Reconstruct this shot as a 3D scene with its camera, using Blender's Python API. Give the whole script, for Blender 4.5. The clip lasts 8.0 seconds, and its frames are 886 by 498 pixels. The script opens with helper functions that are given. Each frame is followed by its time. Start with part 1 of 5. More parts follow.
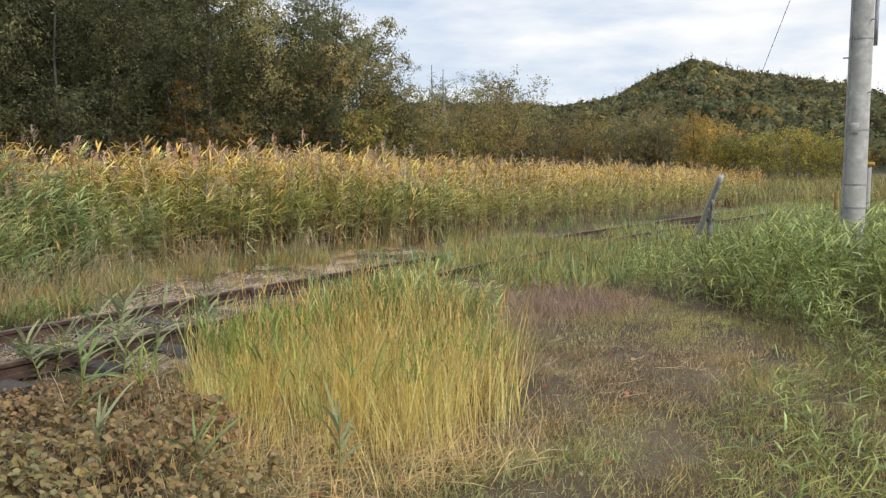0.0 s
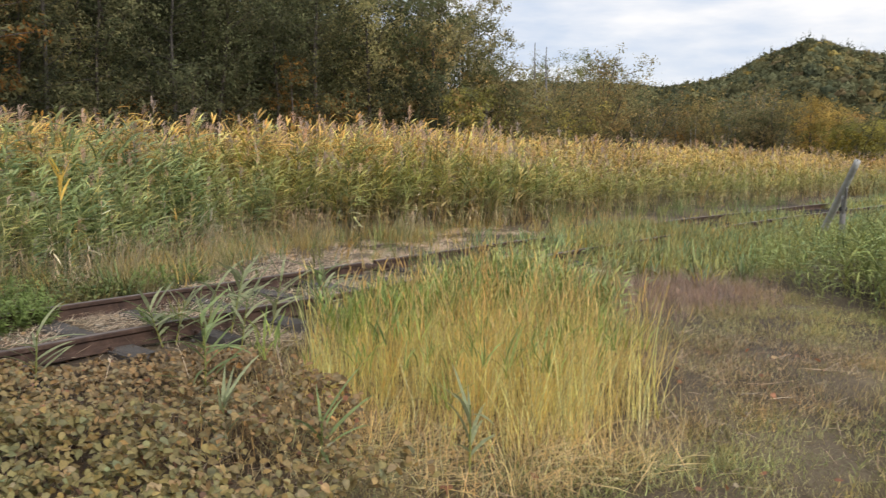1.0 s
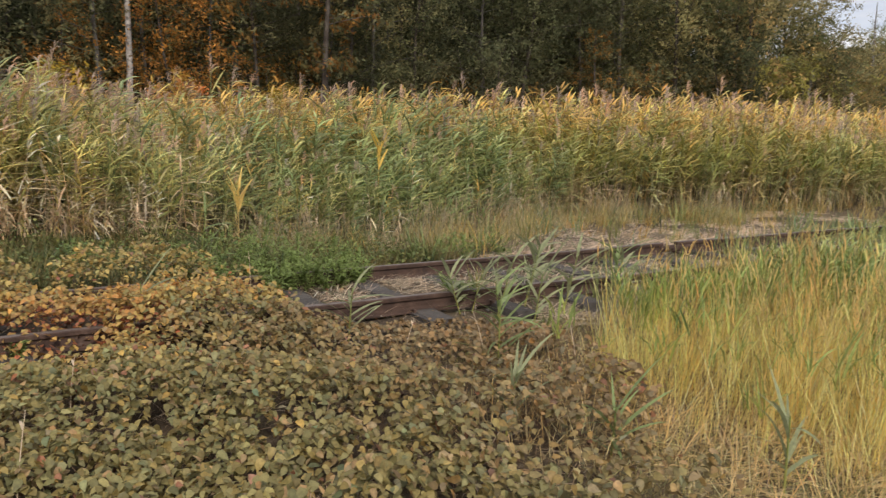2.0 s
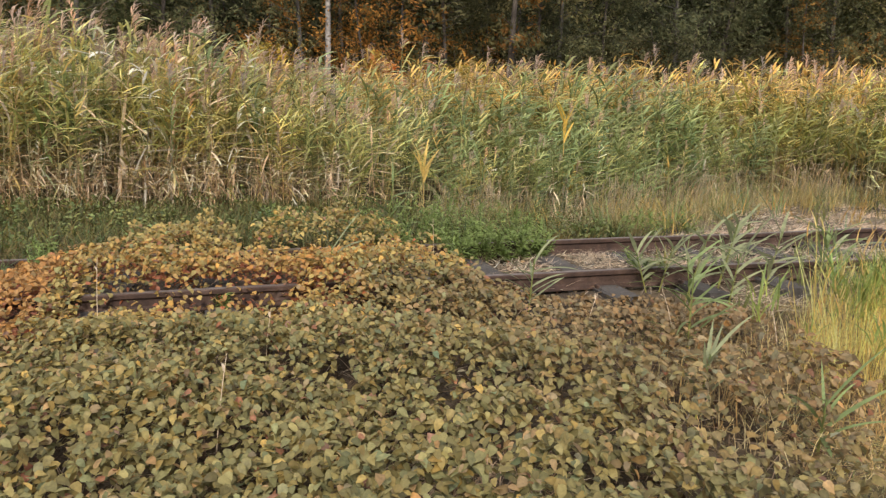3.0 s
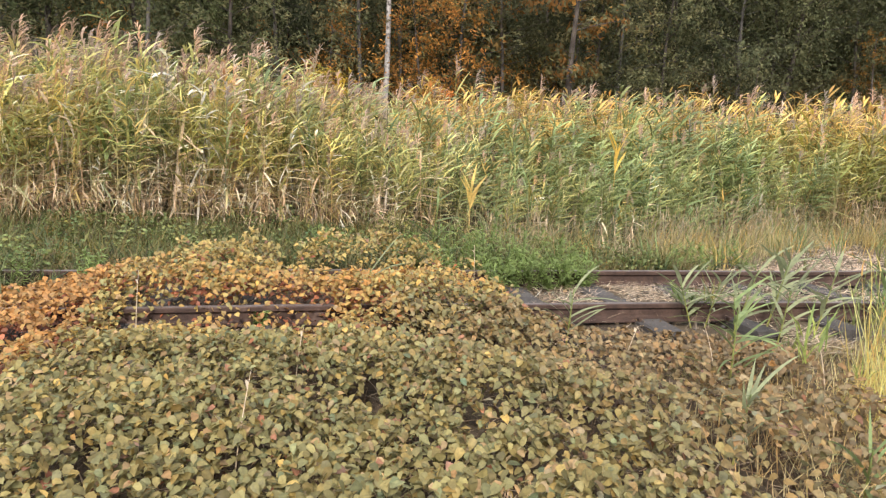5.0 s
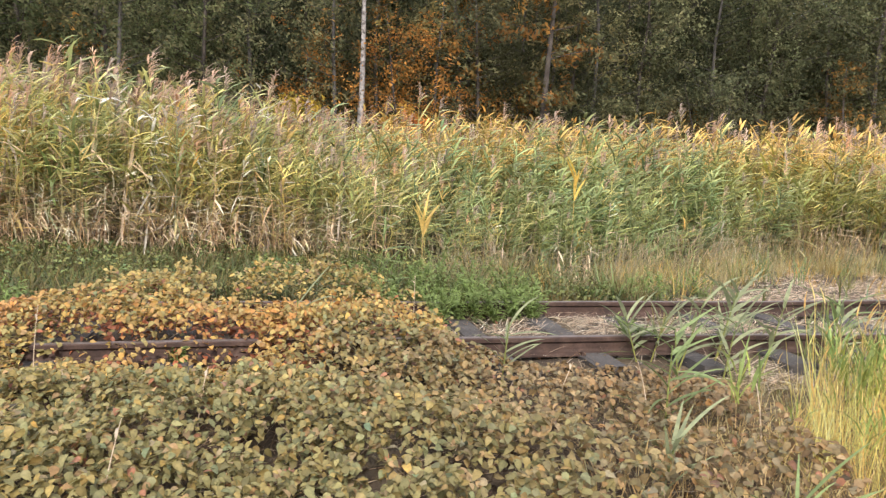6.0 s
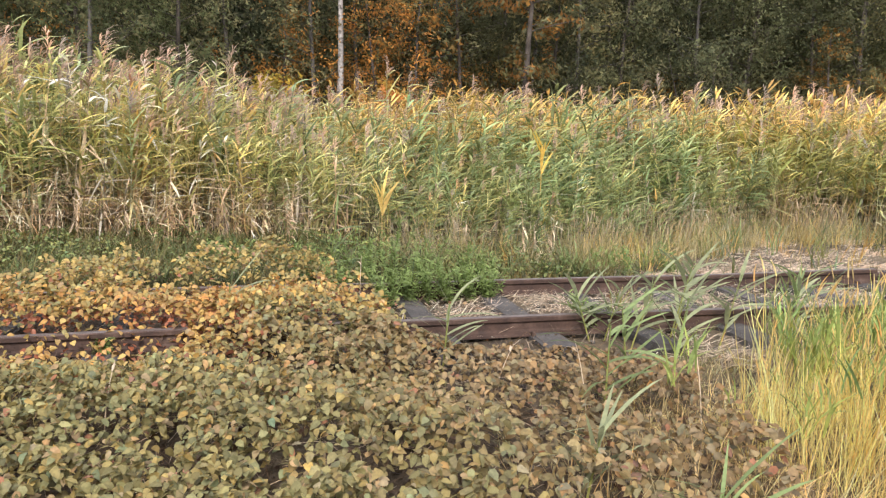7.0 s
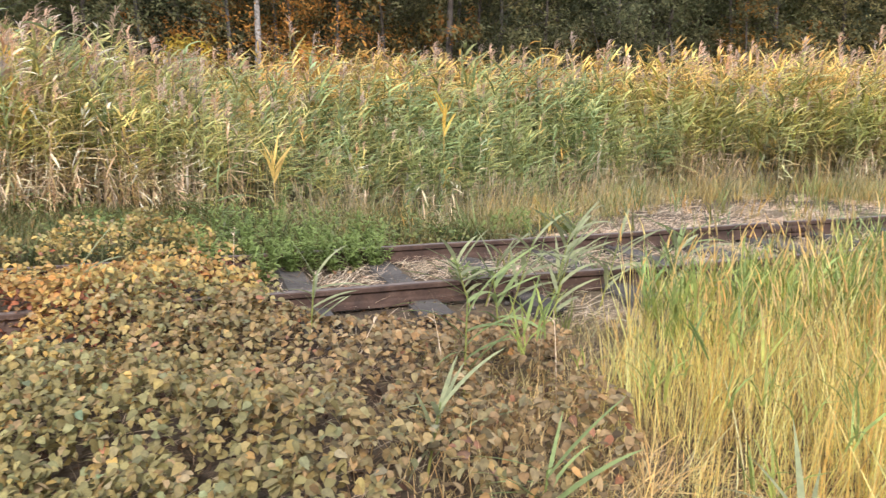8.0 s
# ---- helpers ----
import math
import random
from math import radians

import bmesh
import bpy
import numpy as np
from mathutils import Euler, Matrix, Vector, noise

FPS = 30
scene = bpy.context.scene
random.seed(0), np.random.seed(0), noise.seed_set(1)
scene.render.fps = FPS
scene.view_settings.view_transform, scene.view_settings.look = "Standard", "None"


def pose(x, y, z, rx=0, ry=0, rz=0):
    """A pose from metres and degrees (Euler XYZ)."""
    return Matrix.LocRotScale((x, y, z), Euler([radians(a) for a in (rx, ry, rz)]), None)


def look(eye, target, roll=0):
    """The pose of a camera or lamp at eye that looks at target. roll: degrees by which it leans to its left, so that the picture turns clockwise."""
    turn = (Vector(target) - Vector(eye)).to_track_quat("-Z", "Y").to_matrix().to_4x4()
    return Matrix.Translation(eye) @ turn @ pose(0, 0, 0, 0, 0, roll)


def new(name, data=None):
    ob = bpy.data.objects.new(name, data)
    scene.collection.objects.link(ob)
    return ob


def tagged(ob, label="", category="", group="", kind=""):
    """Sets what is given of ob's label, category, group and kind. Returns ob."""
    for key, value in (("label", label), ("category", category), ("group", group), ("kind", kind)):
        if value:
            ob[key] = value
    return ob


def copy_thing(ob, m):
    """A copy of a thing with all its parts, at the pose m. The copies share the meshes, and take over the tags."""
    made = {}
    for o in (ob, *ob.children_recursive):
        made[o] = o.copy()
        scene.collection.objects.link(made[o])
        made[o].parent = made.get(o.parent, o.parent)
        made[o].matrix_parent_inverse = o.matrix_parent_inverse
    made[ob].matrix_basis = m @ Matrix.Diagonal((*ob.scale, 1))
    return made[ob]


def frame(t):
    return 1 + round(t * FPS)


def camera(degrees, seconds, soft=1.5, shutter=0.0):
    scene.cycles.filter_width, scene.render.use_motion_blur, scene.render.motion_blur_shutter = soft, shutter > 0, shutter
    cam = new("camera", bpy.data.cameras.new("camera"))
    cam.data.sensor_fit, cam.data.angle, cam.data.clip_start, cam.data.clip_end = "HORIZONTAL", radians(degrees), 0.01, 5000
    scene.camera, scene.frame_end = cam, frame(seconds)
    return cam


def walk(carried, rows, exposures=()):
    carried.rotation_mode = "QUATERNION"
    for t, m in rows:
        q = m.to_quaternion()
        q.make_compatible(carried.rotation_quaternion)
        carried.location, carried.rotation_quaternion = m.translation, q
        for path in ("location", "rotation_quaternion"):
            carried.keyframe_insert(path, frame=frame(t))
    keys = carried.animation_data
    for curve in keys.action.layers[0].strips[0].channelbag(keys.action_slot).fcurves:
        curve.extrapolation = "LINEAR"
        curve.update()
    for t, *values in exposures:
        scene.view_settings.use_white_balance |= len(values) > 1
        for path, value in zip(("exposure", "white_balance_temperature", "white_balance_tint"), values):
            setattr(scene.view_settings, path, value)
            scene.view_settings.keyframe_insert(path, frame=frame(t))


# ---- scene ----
# ---- camera ----
cam = camera(60.1, 8.0, 1.3, 0.12)
PATH = [
    (0, (0.266, -5.375, 1.312), (1.925, -4.278, 1.104), -0.4),
    (0.5, (0.31, -5.276, 1.294), (1.974, -4.192, 1.058), 0.3),
    (1, (0.36, -5.032, 1.277), (1.868, -3.746, 1.016), 0.8),
    (1.5, (0.387, -4.926, 1.273), (1.614, -3.373, 0.987), 1.1),
    (2, (0.452, -4.849, 1.254), (1.37, -3.104, 0.919), 0.9),
    (2.2, (0.493, -4.811, 1.238), (1.278, -3.005, 0.888), 0.3),
    (3.3, (0.433, -4.754, 1.167), (0.807, -2.83, 0.767), 1.3),
    (3.5, (0.419, -4.753, 1.162), (0.696, -2.812, 0.767), 1.6),
    (4, (0.413, -4.775, 1.161), (0.552, -2.817, 0.78), 2.3),
    (4.5, (0.437, -4.763, 1.167), (0.733, -2.816, 0.815), 2.5),
    (4.7, (0.468, -4.756, 1.164), (0.819, -2.818, 0.815), 2.1),
    (5.8, (0.854, -4.611, 1.168), (1.189, -2.656, 0.914), 1.7),
    (6, (0.905, -4.567, 1.163), (1.295, -2.622, 0.906), 2.1),
    (6.5, (1.062, -4.441, 1.163), (1.513, -2.512, 0.889), 2.2),
    (7, (1.257, -4.409, 1.148), (1.665, -2.476, 0.833), 0.8),
    (7.5, (1.507, -4.42, 1.133), (1.862, -2.483, 0.781), -0.7),
    (8, (1.68, -4.309, 1.126), (2.238, -2.431, 0.721), -0.2),
]
EXPOSURES = [(0, 0.13, 6450, 10), (1.0, 0.12, 6500, 12), (1.5, 0.08, 6600, 14), (2.1, 0.06, 6850, 15), (3.4, 0.56, 6800, 14), (4.5, 0.83, 6600, 14), (6.5, 0.86, 6400, 16), (8, 0.88, 6350, 16)]
walk(cam, [(t, look(eye, aim, roll)) for t, eye, aim, roll in PATH], EXPOSURES)

# ---- world, sun, exposure: a bright overcast autumn day ----
world = bpy.data.worlds.new("sky")
scene.world = world
world.use_nodes = True
wn, wl = world.node_tree.nodes, world.node_tree.links
wn.clear()
w_out = wn.new("ShaderNodeOutputWorld")
w_bg = wn.new("ShaderNodeBackground")
w_sky = wn.new("ShaderNodeTexSky")
w_sky.sky_type, w_sky.sun_disc = "NISHITA", False
w_sky.sun_elevation, w_sky.sun_rotation = radians(38), radians(205)
w_gain = wn.new("ShaderNodeMix")
w_gain.data_type, w_gain.blend_type = "RGBA", "MULTIPLY"
w_gain.inputs[0].default_value = 1.0
w_gain.inputs[7].default_value = (0.12, 0.12, 0.12, 1)
w_co = wn.new("ShaderNodeTexCoord")
w_map = wn.new("ShaderNodeMapping")
w_map.inputs["Scale"].default_value = (1.6, 1.6, 6.5)
w_noise = wn.new("ShaderNodeTexNoise")
w_noise.inputs["Scale"].default_value = 2.2
w_noise.inputs["Detail"].default_value = 6
w_noise.inputs["Roughness"].default_value = 0.52
w_ramp = wn.new("ShaderNodeValToRGB")
w_ramp.color_ramp.elements[0].position, w_ramp.color_ramp.elements[0].color = 0.36, (0.62, 0.75, 0.94, 1)
w_ramp.color_ramp.elements[1].position, w_ramp.color_ramp.elements[1].color = 0.60, (1.16, 1.15, 1.13, 1)
w_mix = wn.new("ShaderNodeMix")
w_mix.data_type = "RGBA"
w_mix.inputs[0].default_value = 0.9
wl.new(w_sky.outputs[0], w_gain.inputs[6])
wl.new(w_co.outputs["Generated"], w_map.inputs[0])
wl.new(w_map.outputs[0], w_noise.inputs["Vector"])
wl.new(w_noise.outputs["Fac"], w_ramp.inputs[0])
wl.new(w_gain.outputs[2], w_mix.inputs[6])
wl.new(w_ramp.outputs[0], w_mix.inputs[7])
wl.new(w_mix.outputs[2], w_bg.inputs[0])
w_bg.inputs[1].default_value = 0.85
wl.new(w_bg.outputs[0], w_out.inputs[0])

sun = new("sun", bpy.data.lights.new("sun", "SUN"))
sun.data.energy, sun.data.angle, sun.data.color = 2.4, radians(9), (1.0, 0.93, 0.83)
sun.matrix_world = look((-3, -12, 10), (0, 0, 0))


# ---- materials ----
def nodes_of(name):
    m = bpy.data.materials.new(name)
    m.use_nodes = True
    n, l = m.node_tree.nodes, m.node_tree.links
    return m, n, l, n["Principled BSDF"], n["Material Output"]


def noise_node(n, l, scale, detail=4, co=None, rough=0.55):
    t = n.new("ShaderNodeTexNoise")
    t.inputs["Scale"].default_value, t.inputs["Detail"].default_value = scale, detail
    t.inputs["Roughness"].default_value = rough
    if co:
        l.new(co, t.inputs["Vector"])
    return t.outputs["Fac"]


def ramp_node(n, l, fac, stops):
    r = n.new("ShaderNodeValToRGB")
    e = r.color_ramp.elements
    while len(e) < len(stops):
        e.new(0.5)
    for el, (p, c) in zip(e, stops):
        el.position, el.color = p, (*c, 1)
    l.new(fac, r.inputs[0])
    return r.outputs[0]


def mixed(n, l, fac, a, b, mode="MIX"):
    m = n.new("ShaderNodeMix")
    m.data_type, m.blend_type = "RGBA", mode
    for sock, v in ((m.inputs[0], fac), (m.inputs[6], a), (m.inputs[7], b)):
        if isinstance(v, (int, float)):
            sock.default_value = v
        elif isinstance(v, tuple):
            sock.default_value = (*v, 1)
        else:
            l.new(v, sock)
    return m.outputs[2]


def bump_on(n, l, p, height, strength, dist=0.01):
    b = n.new("ShaderNodeBump")
    b.inputs["Strength"].default_value, b.inputs["Distance"].default_value = strength, dist
    l.new(height, b.inputs["Height"])
    l.new(b.outputs[0], p.inputs["Normal"])


def leaf_material(name, through_light=0.35, rough=0.55, spots=0.35, spot_scale=60.0, gloss=0.3, vary=False):
    """Foliage: the plant's own tint, blotched by fine noise, with light passing through the blade."""
    m, n, l, p, out = nodes_of(name)
    at = n.new("ShaderNodeAttribute")
    at.attribute_name = "tint"
    co = n.new("ShaderNodeTexCoord").outputs["Object"]
    f = noise_node(n, l, spot_scale, 3, co)
    dark = ramp_node(n, l, f, [(0.3, (1 - spots,) * 3), (0.65, (1.12, 1.1, 1.05))])
    col = mixed(n, l, 1.0, at.outputs["Color"], dark, "MULTIPLY")
    if vary:
        own = n.new("ShaderNodeObjectInfo").outputs["Random"]
        col = mixed(n, l, 1.0, col, ramp_node(n, l, own, [(0.0, (0.56, 0.60, 0.56)), (0.5, (0.92, 0.92, 0.88)), (1.0, (1.3, 1.18, 0.98))]), "MULTIPLY")
    l.new(col, p.inputs["Base Color"])
    p.inputs["Roughness"].default_value = rough
    p.inputs["Specular IOR Level"].default_value = gloss
    t = n.new("ShaderNodeBsdfTranslucent")
    l.new(col, t.inputs[0])
    mx = n.new("ShaderNodeMixShader")
    mx.inputs[0].default_value = through_light
    l.new(p.outputs[0], mx.inputs[1])
    l.new(t.outputs[0], mx.inputs[2])
    l.new(mx.outputs[0], out.inputs[0])
    return m


def surface(name, stops, scale, rough=0.85, fine=40.0, bump=0.4, dist=0.01, metal=0.0, stain=None):
    """Colour from broad noise, broken by fine noise, with relief."""
    m, n, l, p, out = nodes_of(name)
    co = n.new("ShaderNodeTexCoord").outputs["Object"]
    base = ramp_node(n, l, noise_node(n, l, scale, 5, co), stops)
    fn = noise_node(n, l, fine, 6, co, 0.65)
    col = mixed(n, l, 1.0, base, ramp_node(n, l, fn, [(0.3, (0.62, 0.62, 0.62)), (0.7, (1.2, 1.2, 1.2))]), "MULTIPLY")
    if stain:
        s = ramp_node(n, l, noise_node(n, l, scale * 2.7, 4, co), [(0.5, (0, 0, 0)), (0.62, (1, 1, 1))])
        col = mixed(n, l, s, col, stain)
    l.new(col, p.inputs["Base Color"])
    p.inputs["Roughness"].default_value, p.inputs["Metallic"].default_value = rough, metal
    bump_on(n, l, p, fn, bump, dist)
    return m


REED = leaf_material("reed_blade", 0.35, 0.5, 0.25, 30)
GRASS = leaf_material("grass_blade", 0.35, 0.6, 0.25, 40)
STRAWBLADE = leaf_material("straw_blade", 0.5, 0.6, 0.2, 40)
VINE = leaf_material("vine_leaf", 0.3, 0.5, 0.28, 70)
CROWN = leaf_material("tree_leaf", 0.5, 0.9, 0.35, 0.6, 0.05, True)
FARLEAF = leaf_material("far_leaf", 0.3, 0.95, 0.5, 1.1, 0.05)
BARK = surface("bark", [(0.3, (0.05, 0.04, 0.032)), (0.7, (0.13, 0.11, 0.09))], 3, 0.9, 25, 0.8, 0.03)
PALEBARK = surface("grey_bark", [(0.3, (0.055, 0.05, 0.043)), (0.7, (0.15, 0.138, 0.12))], 1.2, 0.9, 20, 0.6, 0.02)
BIRCH = surface("birch_bark", [(0.35, (0.28, 0.26, 0.235)), (0.7, (0.47, 0.44, 0.405))], 2.5, 0.8, 12, 0.4, 0.01, stain=(0.09, 0.08, 0.07))
SOIL = surface("soil", [(0.3, (0.05, 0.034, 0.023)), (0.5, (0.115, 0.084, 0.052)), (0.7, (0.205, 0.158, 0.098))], 0.9, 0.95, 28, 0.9, 0.03)
RUST = surface("rusty_steel", [(0.3, (0.05, 0.032, 0.026)), (0.55, (0.10, 0.06, 0.045)), (0.75, (0.17, 0.115, 0.09))], 9, 0.75, 90, 0.5, 0.003, 0.25)
RAILTOP = surface("worn_rail_head", [(0.3, (0.13, 0.10, 0.09)), (0.7, (0.27, 0.225, 0.205))], 14, 0.5, 120, 0.3, 0.002, 0.5)
SLEEPER = surface("weathered_timber", [(0.3, (0.045, 0.041, 0.038)), (0.7, (0.12, 0.108, 0.10))], 5, 0.95, 45, 1.0, 0.012)
BALLAST = surface("ballast_stone", [(0.3, (0.07, 0.064, 0.058)), (0.7, (0.17, 0.155, 0.14))], 14, 0.9, 80, 0.5, 0.005)
CONCRETE = surface("pole_concrete", [(0.3, (0.42, 0.42, 0.415)), (0.7, (0.50, 0.50, 0.49))], 1.5, 0.85, 9, 0.15, 0.002, stain=(0.38, 0.375, 0.36))
STEEL = surface("galvanised_steel", [(0.3, (0.30, 0.31, 0.32)), (0.7, (0.46, 0.47, 0.48))], 4, 0.5, 60, 0.2, 0.002, 0.7)
OLDWOOD = surface("grey_weathered_wood", [(0.3, (0.15, 0.145, 0.14)), (0.7, (0.31, 0.30, 0.29))], 4, 0.9, 70, 0.6, 0.004)
YELLOW = surface("faded_yellow_paint", [(0.3, (0.42, 0.27, 0.045)), (0.7, (0.58, 0.40, 0.09))], 6, 0.6, 50, 0.2, 0.002)
OCHRE = surface("ochre_wood", [(0.3, (0.20, 0.13, 0.04)), (0.7, (0.36, 0.25, 0.08))], 6, 0.8, 50, 0.4, 0.003)
ASPHALT = surface("asphalt", [(0.3, (0.085, 0.085, 0.09)), (0.7, (0.14, 0.14, 0.145))], 1.2, 0.9, 60, 0.3, 0.004)
HILLSOIL = surface("forest_floor", [(0.3, (0.03, 0.034, 0.016)), (0.7, (0.07, 0.07, 0.03))], 0.05, 0.95, 1.2, 0.5, 0.2)
WIRE = surface("dark_cable", [(0.3, (0.03, 0.03, 0.03)), (0.7, (0.06, 0.06, 0.06))], 5, 0.6, 40, 0.1, 0.001)

# ---- builders ----
RNG = np.random.default_rng(7)


def add_material(ob, mat):
    ob.data.materials.append(mat)
    return ob


def part(name, bm, mat, parent=None, label="", smooth=True):
    me = bpy.data.meshes.new(name)
    bm.to_mesh(me)
    bm.free()
    if smooth:
        me.polygons.foreach_set("use_smooth", [True] * len(me.polygons))
    ob = add_material(new(name, me), mat)
    ob.parent = parent
    return tagged(ob, label) if label else ob


def empty(name, m, label, category, group="", kind=""):
    ob = new(name)
    ob.empty_display_size = 0.1
    ob.matrix_world = m
    return tagged(ob, label, category, group, kind)


def soup(name, verts, tris, tint, mat, parent=None):
    """One mesh object out of arrays: points, triangles, a colour for each point."""
    me = bpy.data.meshes.new(name)
    nv, nt = len(verts), len(tris)
    me.vertices.add(nv)
    me.vertices.foreach_set("co", np.ascontiguousarray(verts, dtype=np.float32).ravel())
    me.loops.add(nt * 3)
    me.loops.foreach_set("vertex_index", np.ascontiguousarray(tris, dtype=np.int32).ravel())
    me.polygons.add(nt)
    me.polygons.foreach_set("loop_start", np.arange(0, nt * 3, 3, dtype=np.int32))
    me.polygons.foreach_set("loop_total", np.full(nt, 3, dtype=np.int32))
    me.update(calc_edges=True)
    col = me.attributes.new("tint", "FLOAT_COLOR", "POINT")
    rgba = np.ones((nv, 4), dtype=np.float32)
    rgba[:, :3] = np.clip(tint, 0.002, 0.95)
    col.data.foreach_set("color", rgba.ravel())
    ob = add_material(new(name, me), mat)
    ob.parent = parent
    return ob


class Bits:
    """Gathers pieces of plants: points, triangles and tints."""

    def __init__(self):
        self.v, self.f, self.c, self.n = [], [], [], 0

    def put(self, v, f, c):
        v, c = np.asarray(v, float), np.asarray(c, float)
        self.v.append(v)
        self.f.append(np.asarray(f, int) + self.n)
        self.c.append(np.broadcast_to(c, v.shape) if c.ndim == 1 else c)
        self.n += len(v)

    def arrays(self):
        return np.concatenate(self.v), np.concatenate(self.f), np.concatenate(self.c)


def ribbon(bits, base, heading, length, width, rise, droop, c0, c1, segs=3, fold=0.25):
    """A grass blade or reed leaf: a folded ribbon that rises, then bends over along its heading."""
    d = np.array([math.cos(heading), math.sin(heading), 0.0])
    side = np.array([-d[1], d[0], 0.0])
    pts, cols, p, ang = [], [], np.array(base, float), rise
    step = length / segs
    for i in range(segs + 1):
        u = i / segs
        w = width * (0.55 + 1.6 * u) if u < 0.28 else width * (1 - ((u - 0.28) / 0.72) ** 1.6)
        c = np.array(c0) * (1 - u) + np.array(c1) * u
        if i < segs:
            pts += [p - side * w / 2, p + side * w / 2]
            cols += [c, c]
        else:
            pts.append(p)
            cols.append(c)
        p = p + (d * math.cos(ang) + np.array([0, 0, 1]) * math.sin(ang)) * step
        ang -= droop / segs
    f = []
    for i in range(segs - 1):
        a = 2 * i
        f += [(a, a + 1, a + 3), (a, a + 3, a + 2)]
    a = 2 * (segs - 1)
    f.append((a, a + 1, a + 2))
    pts = np.array(pts)
    pts[1::2, 2] += width * fold
    bits.put(pts, f, np.array(cols))


def stalk(bits, pts, r0, r1, c0, c1, sides=3):
    """A thin stem through points."""
    pts = np.array(pts, float)
    k = len(pts)
    v, c, f = [], [], []
    for i, p in enumerate(pts):
        u = i / (k - 1)
        r = r0 * (1 - u) + r1 * u
        for j in range(sides):
            a = 2 * math.pi * j / sides
            v.append(p + np.array([math.cos(a), math.sin(a), 0]) * r)
            c.append(np.array(c0) * (1 - u) + np.array(c1) * u)
    for i in range(k - 1):
        for j in range(sides):
            a, b = i * sides + j, i * sides + (j + 1) % sides
            f += [(a, b, b + sides), (a, b + sides, a + sides)]
    bits.put(v, f, np.array(c))


def scatter(name, forms, x, y, z, turn, size, mat, hue=None, lean=None, label="", category="", kind="stuff", tall=None):
    """Lays copies of the forms at the given places into one mesh. hue: a colour factor for each. lean: (dx, dy) for each metre of height."""
    count = len(x)
    pick = RNG.integers(0, len(forms), count)
    vs, fs, cs, base = [], [], [], 0
    for k, (v, f, c) in enumerate(forms):
        ids = np.nonzero(pick == k)[0]
        if not len(ids):
            continue
        ct, st = np.cos(turn[ids])[:, None], np.sin(turn[ids])[:, None]
        s = size[ids][:, None]
        hgt = (tall[ids][:, None] if tall is not None else 1.0)
        px = (v[None, :, 0] * ct - v[None, :, 1] * st) * s
        py = (v[None, :, 0] * st + v[None, :, 1] * ct) * s
        pz = v[None, :, 2] * s * hgt
        if lean is not None:
            px = px + lean[0][ids][:, None] * pz
            py = py + lean[1][ids][:, None] * pz
        p = np.stack([px + x[ids][:, None], py + y[ids][:, None], pz + z[ids][:, None]], -1)
        cc = np.broadcast_to(c[None], (len(ids), *c.shape))
        if hue is not None:
            cc = cc * hue[ids][:, None, :]
        vs.append(p.reshape(-1, 3))
        cs.append(cc.reshape(-1, 3))
        ff = f[None] + (base + np.arange(len(ids)) * len(v))[:, None, None]
        fs.append(ff.reshape(-1, 3))
        base += len(ids) * len(v)
    ob = soup(name, np.concatenate(vs), np.concatenate(fs), np.concatenate(cs), mat)
    return tagged(ob, label, category, "", kind)


def hues(count, spread=0.15, warm=0.1):
    """Colour factors: some lighter or darker, some warmer."""
    b = 1 + RNG.normal(0, spread, count)
    w = RNG.normal(0, warm, count)
    return np.clip(np.stack([b * (1 + w), b, b * (1 - w)], -1), 0.3, 1.9)


def wave(x, y, scale, seed=0.0):
    """Smooth patchiness from 0 to 1."""
    a = np.sin(x * 1.7 / scale + 2.1 * np.sin(y * 1.1 / scale + seed) + seed * 1.3)
    b = np.sin(y * 2.3 / scale + 1.7 * np.sin(x * 0.9 / scale - seed) - seed)
    c = np.sin((x + y) * 3.9 / scale + seed * 2.7 + 1.5 * np.sin((x - y) * 2.2 / scale))
    return np.clip(0.5 + 0.22 * (a + b) + 0.12 * c, 0, 1)


def ground_z(x, y):
    """The lie of the land: a low track bed, slightly lower on either side."""
    x, y = np.asarray(x, float), np.asarray(y, float)
    yc = y + bend(x)
    bed = np.exp(-(((yc - 0.55) / 1.25) ** 4))
    return -0.21 + 0.06 * bed + 0.035 * (wave(x, y, 1.3, 0.7) - 0.5) + 0.05 * (wave(x, y, 6, 2) - 0.5)


def bend(x):
    """How far the track curves away from its straight line."""
    return 0.0046 * np.maximum(np.asarray(x, float) - 8, 0) ** 2


def reed_edge(x):
    """The front edge of the reed bed beside the track."""
    return np.interp(x, [-20, -3, -1.2, 0.5, 2, 3.6, 5, 6.8, 8, 9.5, 12, 17, 21, 25, 34, 50, 70], [6, 5.0, 4.6, 4.5, 3.6, 2.8, 3.2, 4.3, 4.5, 3.9, 3.4, 3.3, 2.6, 2.0, 1.0, 4, 8])


